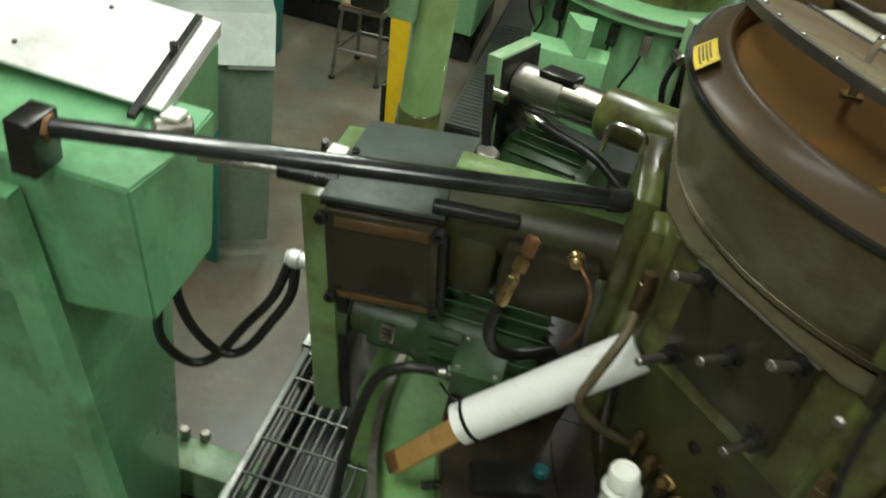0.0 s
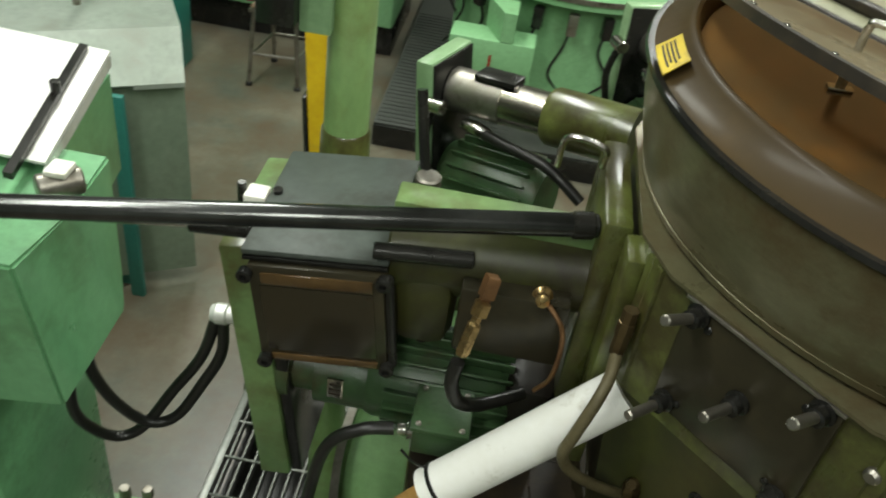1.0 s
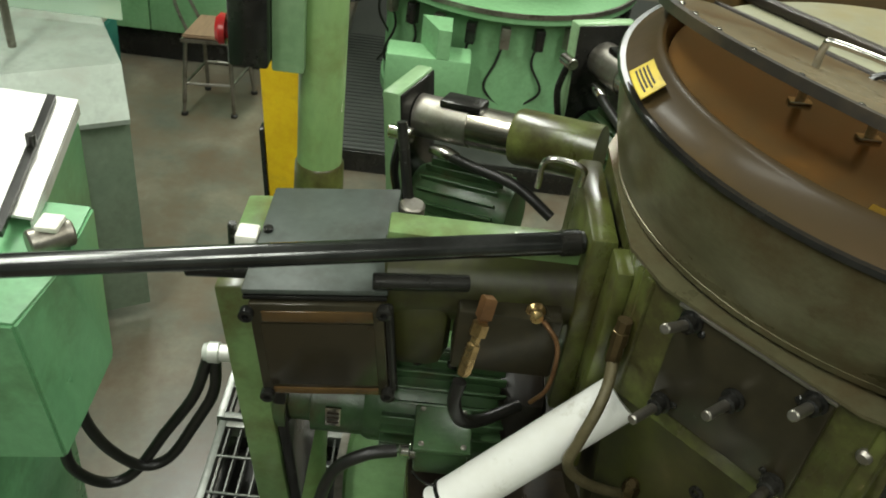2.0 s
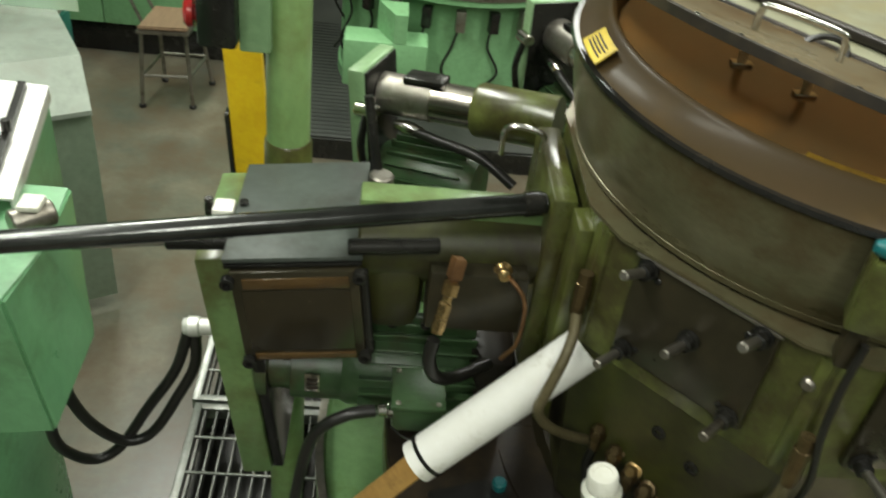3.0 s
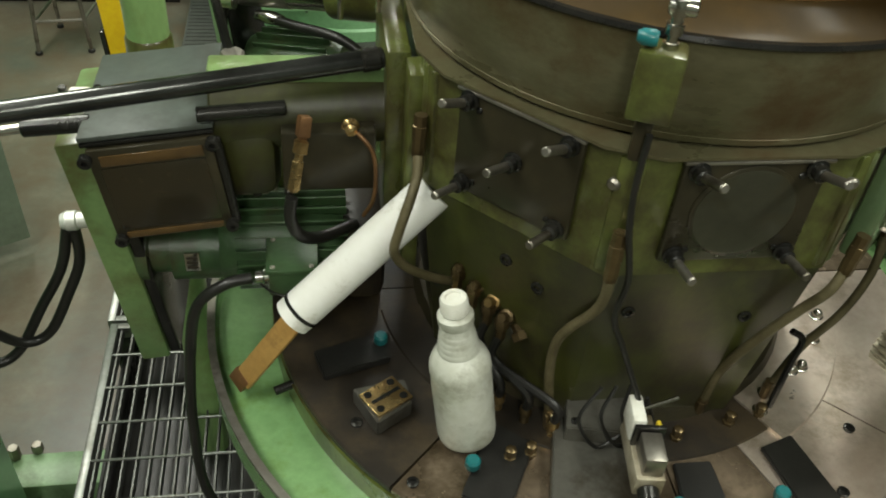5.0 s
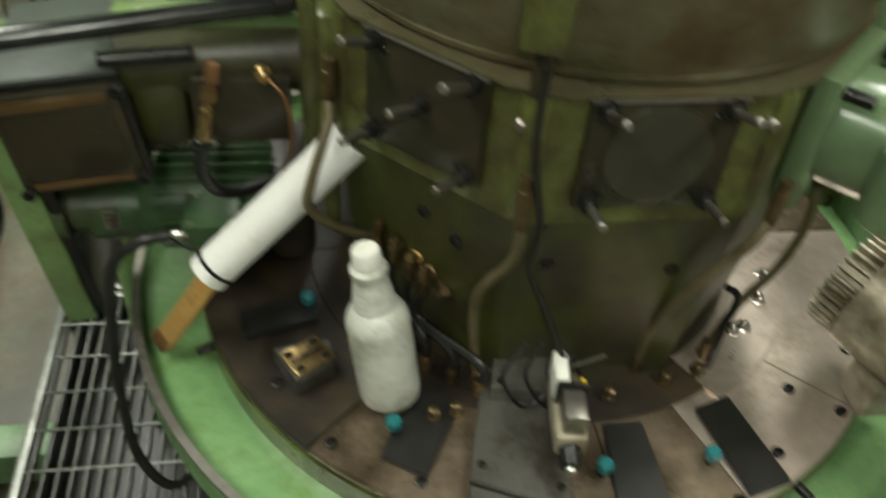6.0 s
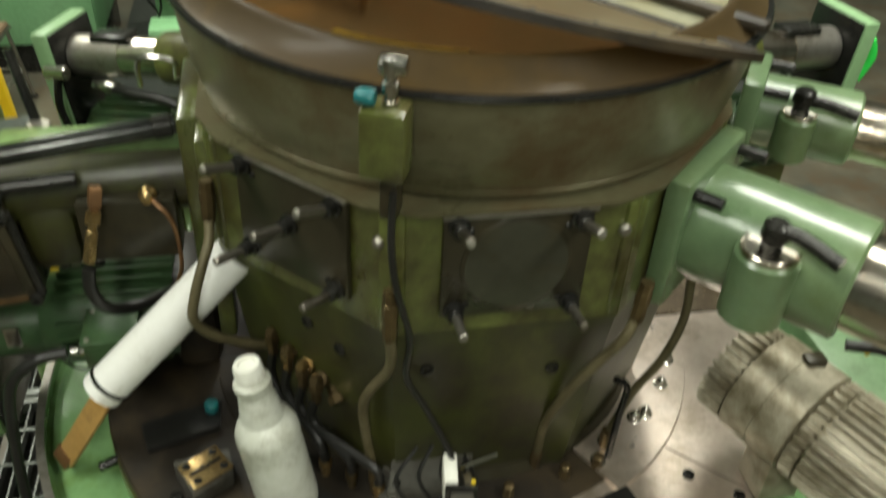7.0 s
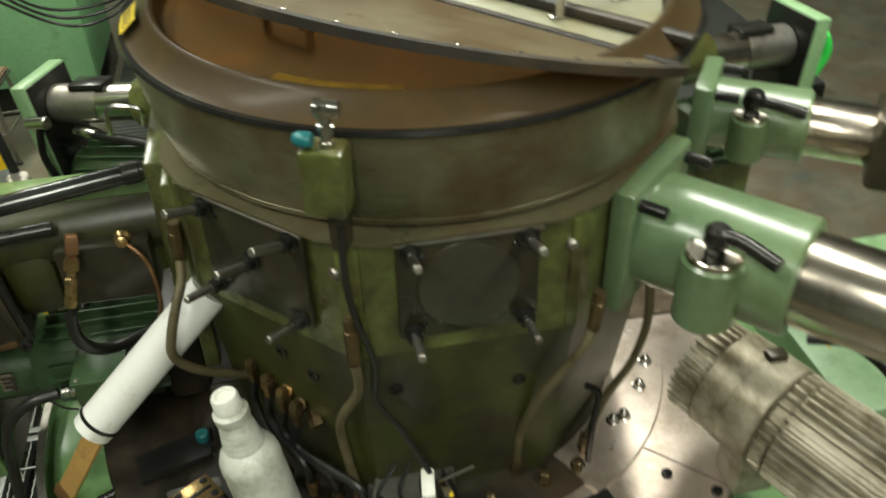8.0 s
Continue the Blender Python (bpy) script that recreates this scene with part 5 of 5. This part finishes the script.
part("shell", lathe(B(), (-2.45, 2.6, 0.35), (-2.45, 2.6, 2), [(0, 0.12), (0.02, 0.15), (0.12, 0.2), (0.13, 0.2), (0.12, 0.18), (0.03, 0.13)], 32), RED, rb)
part("stand", box(B(), -2.6, -2.3, 2.45, 2.75, 0.0, 0.35, 0.01), TEAL_PAINT, rb)
wb = thing("white_tub", (-2.1, 2.8, 0.5), "round white plastic tub behind the screen", "tub")
part("shell", lathe(B(), (-2.1, 2.7, 0.38), (-2.1, 2.7, 2), [(0, 0.1), (0.02, 0.12), (0.1, 0.15), (0.11, 0.15), (0.1, 0.14), (0.03, 0.11)], 32), WHITE, wb)
part("stand", box(B(), -2.22, -1.98, 2.58, 2.82, 0.0, 0.38, 0.01), TEAL_PAINT, wb)

st = thing("shop_stool", (-1.55, 2.78, 0.0), "low metal shop stool with brown board seat and wire back", "stool")
legs = [(-1.66, 2.665), (-1.44, 2.69), (-1.62, 2.93), (-1.40, 2.94)]
tops = [(-1.645, 2.70), (-1.46, 2.72), (-1.62, 2.90), (-1.44, 2.91)]
for (x, y), (tx, ty) in zip(legs, tops):
    lg = part("leg", rod(B(), (x, y, 0.012), (tx, ty, 0.36), 0.009, seg=10), STEEL_DULL, st)
    part("rubber_foot", rod(B(), (x, y, 0.0), (x, y, 0.016), 0.016, seg=12), RUBBER, lg)
for i, j in ((0, 1), (1, 3), (3, 2), (2, 0)):
    f = 0.42
    pa = V(*legs[i], 0).lerp(V(*tops[i], 0.36), f)
    pb = V(*legs[j], 0).lerp(V(*tops[j], 0.36), f)
    part("stretcher", rod(B(), pa, pb, 0.007, seg=8), STEEL_DULL, st)
bm = B()
slab(bm, [(-1.655, 2.68, 0.365), (-1.445, 2.70, 0.365), (-1.425, 2.93, 0.365), (-1.635, 2.92, 0.365)], 0.018)
bmesh.ops.bevel(bm, geom=list(bm.edges), offset=0.006, segments=2, affect="EDGES")
part("seat", bm, WOOD, st, "worn brown seat board")
part("seat_rim", slab(B(), [(-1.66, 2.675, 0.35), (-1.44, 2.695, 0.35), (-1.42, 2.935, 0.35), (-1.64, 2.925, 0.35)], 0.014), STEEL_DULL, st)
part("back_wire", tube(B(), [(-1.65, 2.75, 0.37), (-1.7, 2.76, 0.5), (-1.71, 2.78, 0.64), (-1.7, 2.87, 0.66), (-1.69, 2.9, 0.5), (-1.635, 2.9, 0.37)], 0.008, 8), STEEL_DULL, st)

gc = thing("green_cabinet", (-1.7, 3.4, 0.0), "long mint-green metal cabinet on a black plinth", "cabinet")
part("plinth", box(B(), -4.5, -1.1, 3.2, 3.8, 0.0, 0.16, 0.003), BLACK, gc, "black plinth")
for k in range(4):
    x0 = -4.5 + 0.85 * k
    dr = part("door", box(B(), x0 + 0.003, x0 + 0.847, 3.16, 3.19, 0.165, 1.6, 0.004), GREEN_FAR, gc)
    part("handle", box(B(), x0 + 0.06, x0 + 0.08, 3.135, 3.16, 0.55, 0.68, 0.004), CHROME, dr)
part("body", box(B(), -4.5, -1.1, 3.19, 3.8, 0.16, 1.62, 0.003), GREEN_FAR, gc)
tg = thing("paper_tag", (-1.99, 3.13, 0.33), "small cream paper tag hanging on the cabinet", "tag")
part("card", box(B(), -2.06, -2.0, 3.128, 3.132, 0.2, 0.38, 0.001, pose(0, 0, 0, 0, 4, 0)), PAPER, tg)
for k in range(3):
    bar = B()
    box(bar, -1.74 + 0.05 * k, -1.71 + 0.05 * k, 3.155, 3.159, 0.47, 0.54, 0)
    part("red_mark", bar, RED, gc, "red painted mark")

plat = thing("matting_platform", (-0.6, 3.0, 0.0), "low step platform covered in black ribbed rubber matting", "platform")
part("step", box(B(), -1.02, 2.4, 2.35, 4.6, 0.0, 0.1, 0.004), BLACK, plat)
part("mat", box(B(), -1.02, 2.4, 2.36, 4.6, 0.1, 0.108, 0.002), MATTING, plat)
for k in range(34):
    part("rib", box(B(), -1.01, -0.45, 2.38 + 0.035 * k, 2.395 + 0.035 * k, 0.108, 0.111, 0), MATTING, plat)

mx, my = -0.28, 3.1
sm = thing("second_machine", (mx, my, 0.1), "light green rotary machine of the same kind further back", "machine")
part("base", lathe(B(), (mx, my, 0.11), (mx, my, 2), [(0, 0.53), (0.05, 0.53), (0.06, 0.52), (0.55, 0.52), (0.58, 0.58)], 64), GREEN_FAR, sm)
part("ring", lathe(B(), (mx, my, 0.69), (mx, my, 2), [(0, 0.61), (0.03, 0.61), (0.035, 0.59), (0.035, 0.45), (0.01, 0.44)], 64), GREEN_FAR, sm, "green ring tray")
part("ring_lip", lathe(B(), (mx, my, 0.715), (mx, my, 2), [(0, 0.616), (0.018, 0.616), (0.018, 0.605)], 64, False), STEEL_DULL, sm)
part("tower", lathe(B(), (mx, my, 0.7), (mx, my, 2), [(0, 0.35), (0.5, 0.35), (0.52, 0.42), (0.6, 0.42)], 48), GREEN_OILY, sm)
for k in range(11):
    a = radians(-160 + 14 * k)
    p = V(mx + 0.58 * math.cos(a), my + 0.58 * math.sin(a), 0.6)
    part("valve", box(B(), -0.02, 0.02, -0.02, 0.02, -0.03, 0.06, 0.004, Matrix.Translation(p) @ spin(math.degrees(a))), STEEL_DULL if k % 2 else BLACK, sm, "small valve under the ring")
    part("cable", tube(B(), [p, p + V(0.02 * math.sin(k), 0.05, -0.12), p + V(0.06 * math.cos(k * 2), 0.06, -0.25), p + V(0.1 * math.sin(k * 3), 0.07, -0.36)], 0.006, 6), RUBBER, sm)
cbx = part("cable_box", box(B(), -0.75, -0.41, 2.36, 2.5, 0.36, 0.56, 0.008), GREEN_FAR, sm, "green cable box")
part("gusset", prism(B(), [(-0.62, 2.5), (-0.55, 2.36), (-0.5, 2.36), (-0.5, 2.5)], 0.561, 0.68), GREEN_FAR, sm)
part("red_mark", box(B(), -0.585, -0.575, 2.355, 2.359, 0.44, 0.5, 0), RED, cbx, "small red mark")
part("hand_lever", rod(B(), (-0.02, 2.42, 0.62), (0.08, 2.45, 0.63), 0.008, seg=8), CHROME, sm)

oc = thing("overhead_cable", (-1.0, 2.5, 1.0), "loose dark cables sagging beside the second machine", "cable")
for k in range(3):
    part("cord", tube(B(), [(-1.35 - 0.1 * k, 2.2, 1.25), (-1.1, 2.35 + 0.05 * k, 0.86 - 0.05 * k), (-0.85, 2.5, 0.78 - 0.03 * k), (-0.72, 2.7, 0.8)], 0.006, 8), RUBBER, oc)

# ---- walkway of grating panels ----
GZ = 0.4


def grating_panel(x0, x1, y0, y1):
    t = thing("grating_panel", ((x0 + x1) / 2, (y0 + y1) / 2, GZ - 0.03), "galvanised bar grating walkway panel, open mesh", "grating", "walkway grating panels")
    o = V((x0 + x1) / 2, (y0 + y1) / 2, GZ - 0.03)
    part("side_bar", box(B(), x0, x0 + 0.018, y0, y1, GZ - 0.03, GZ + 0.004, 0.001), GALV, t)
    part("side_bar", box(B(), x1 - 0.018, x1, y0, y1, GZ - 0.03, GZ + 0.004, 0.001), GALV, t)
    part("end_bar", box(B(), x0 + 0.018, x1 - 0.018, y0, y0 + 0.018, GZ - 0.03, GZ + 0.004, 0.001), GALV, t)
    part("end_bar", box(B(), x0 + 0.018, x1 - 0.018, y1 - 0.018, y1, GZ - 0.03, GZ + 0.004, 0.001), GALV, t)
    n = int((x1 - x0 - 0.03) / 0.027)
    bm = B()
    steps = int((y1 - y0) / 0.012)
    prev = None
    for i in range(steps + 1):
        y = y0 + (y1 - y0) * i / steps - o.y
        top_z = 0.0 + (0.0 if i % 2 else -0.0035)
        row = [bm.verts.new((-0.0018, y, -0.027 + 0.03)), bm.verts.new((0.0018, y, -0.027 + 0.03)), bm.verts.new((0.0018, y, 0.03 + top_z)), bm.verts.new((-0.0018, y, 0.03 + top_z))]
        if prev:
            for q in range(4):
                bm.faces.new((prev[q], prev[(q + 1) % 4], row[(q + 1) % 4], row[q]))
        prev = row
    me = finish(bm, "bearing_bar", GALV_DARK)
    for k in range(1, n + 1):
        share("bearing_bar", me, Matrix.Translation((x0 + (x1 - x0) * k / (n + 1) - o.x, 0, 0)), t)
    bm = rod(B(), (-(x1 - x0) / 2 + 0.01, 0, 0.028), ((x1 - x0) / 2 - 0.01, 0, 0.028), 0.0035, seg=8)
    mc = finish(bm, "cross_bar", GALV)
    m2 = int((y1 - y0) / 0.1)
    for k in range(1, m2):
        share("cross_bar", mc, Matrix.Translation((0, y0 + (y1 - y0) * k / m2 - o.y, 0)), t)
    return t


grating_panel(-0.985, -0.5, 0.56, 1.3)
grating_panel(-0.975, -0.5, -0.36, 0.55)
grating_panel(-0.975, -0.5, -1.25, -0.37)
fr = thing("walkway_frame", (-0.75, 0.0, 0.0), "dark steel frame under the grating walkway", "frame")
for y in (-1.2, -0.36, 0.555, 1.28):
    part("bearer", box(B(), -0.98, -0.5, y - 0.02, y + 0.02, GZ - 0.09, GZ - 0.031, 0.002), BLACK, fr)
    part("leg", box(B(), -0.975, -0.935, y - 0.02, y + 0.02, 0.0, GZ - 0.09, 0.002), BLACK, fr)
# black pan added below to put shade into the gaps between the bars
dark_pan = thing("grating_dark_pan", (-0.74, 0.0, 0.2), "added black pan that shades the openings of the grating", "tray")
part("pan", box(B(), -0.96, -0.5, -1.2, 1.25, 0.2, 0.23, 0.004), RUBBER, dark_pan)
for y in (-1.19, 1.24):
    part("wall", box(B(), -0.96, -0.5, y - 0.006, y + 0.006, 0.23, 0.3, 0.002), RUBBER, dark_pan)
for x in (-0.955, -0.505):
    part("wall", box(B(), x - 0.006, x + 0.006, -1.18, 1.23, 0.23, 0.3, 0.002), RUBBER, dark_pan)
for x, y in ((-0.9, -1.1), (-0.9, 1.15), (-0.55, -1.1), (-0.55, 1.15)):
    part("stand", box(B(), x - 0.02, x + 0.02, y - 0.02, y + 0.02, 0.0, 0.2, 0.002), RUBBER, dark_pan)
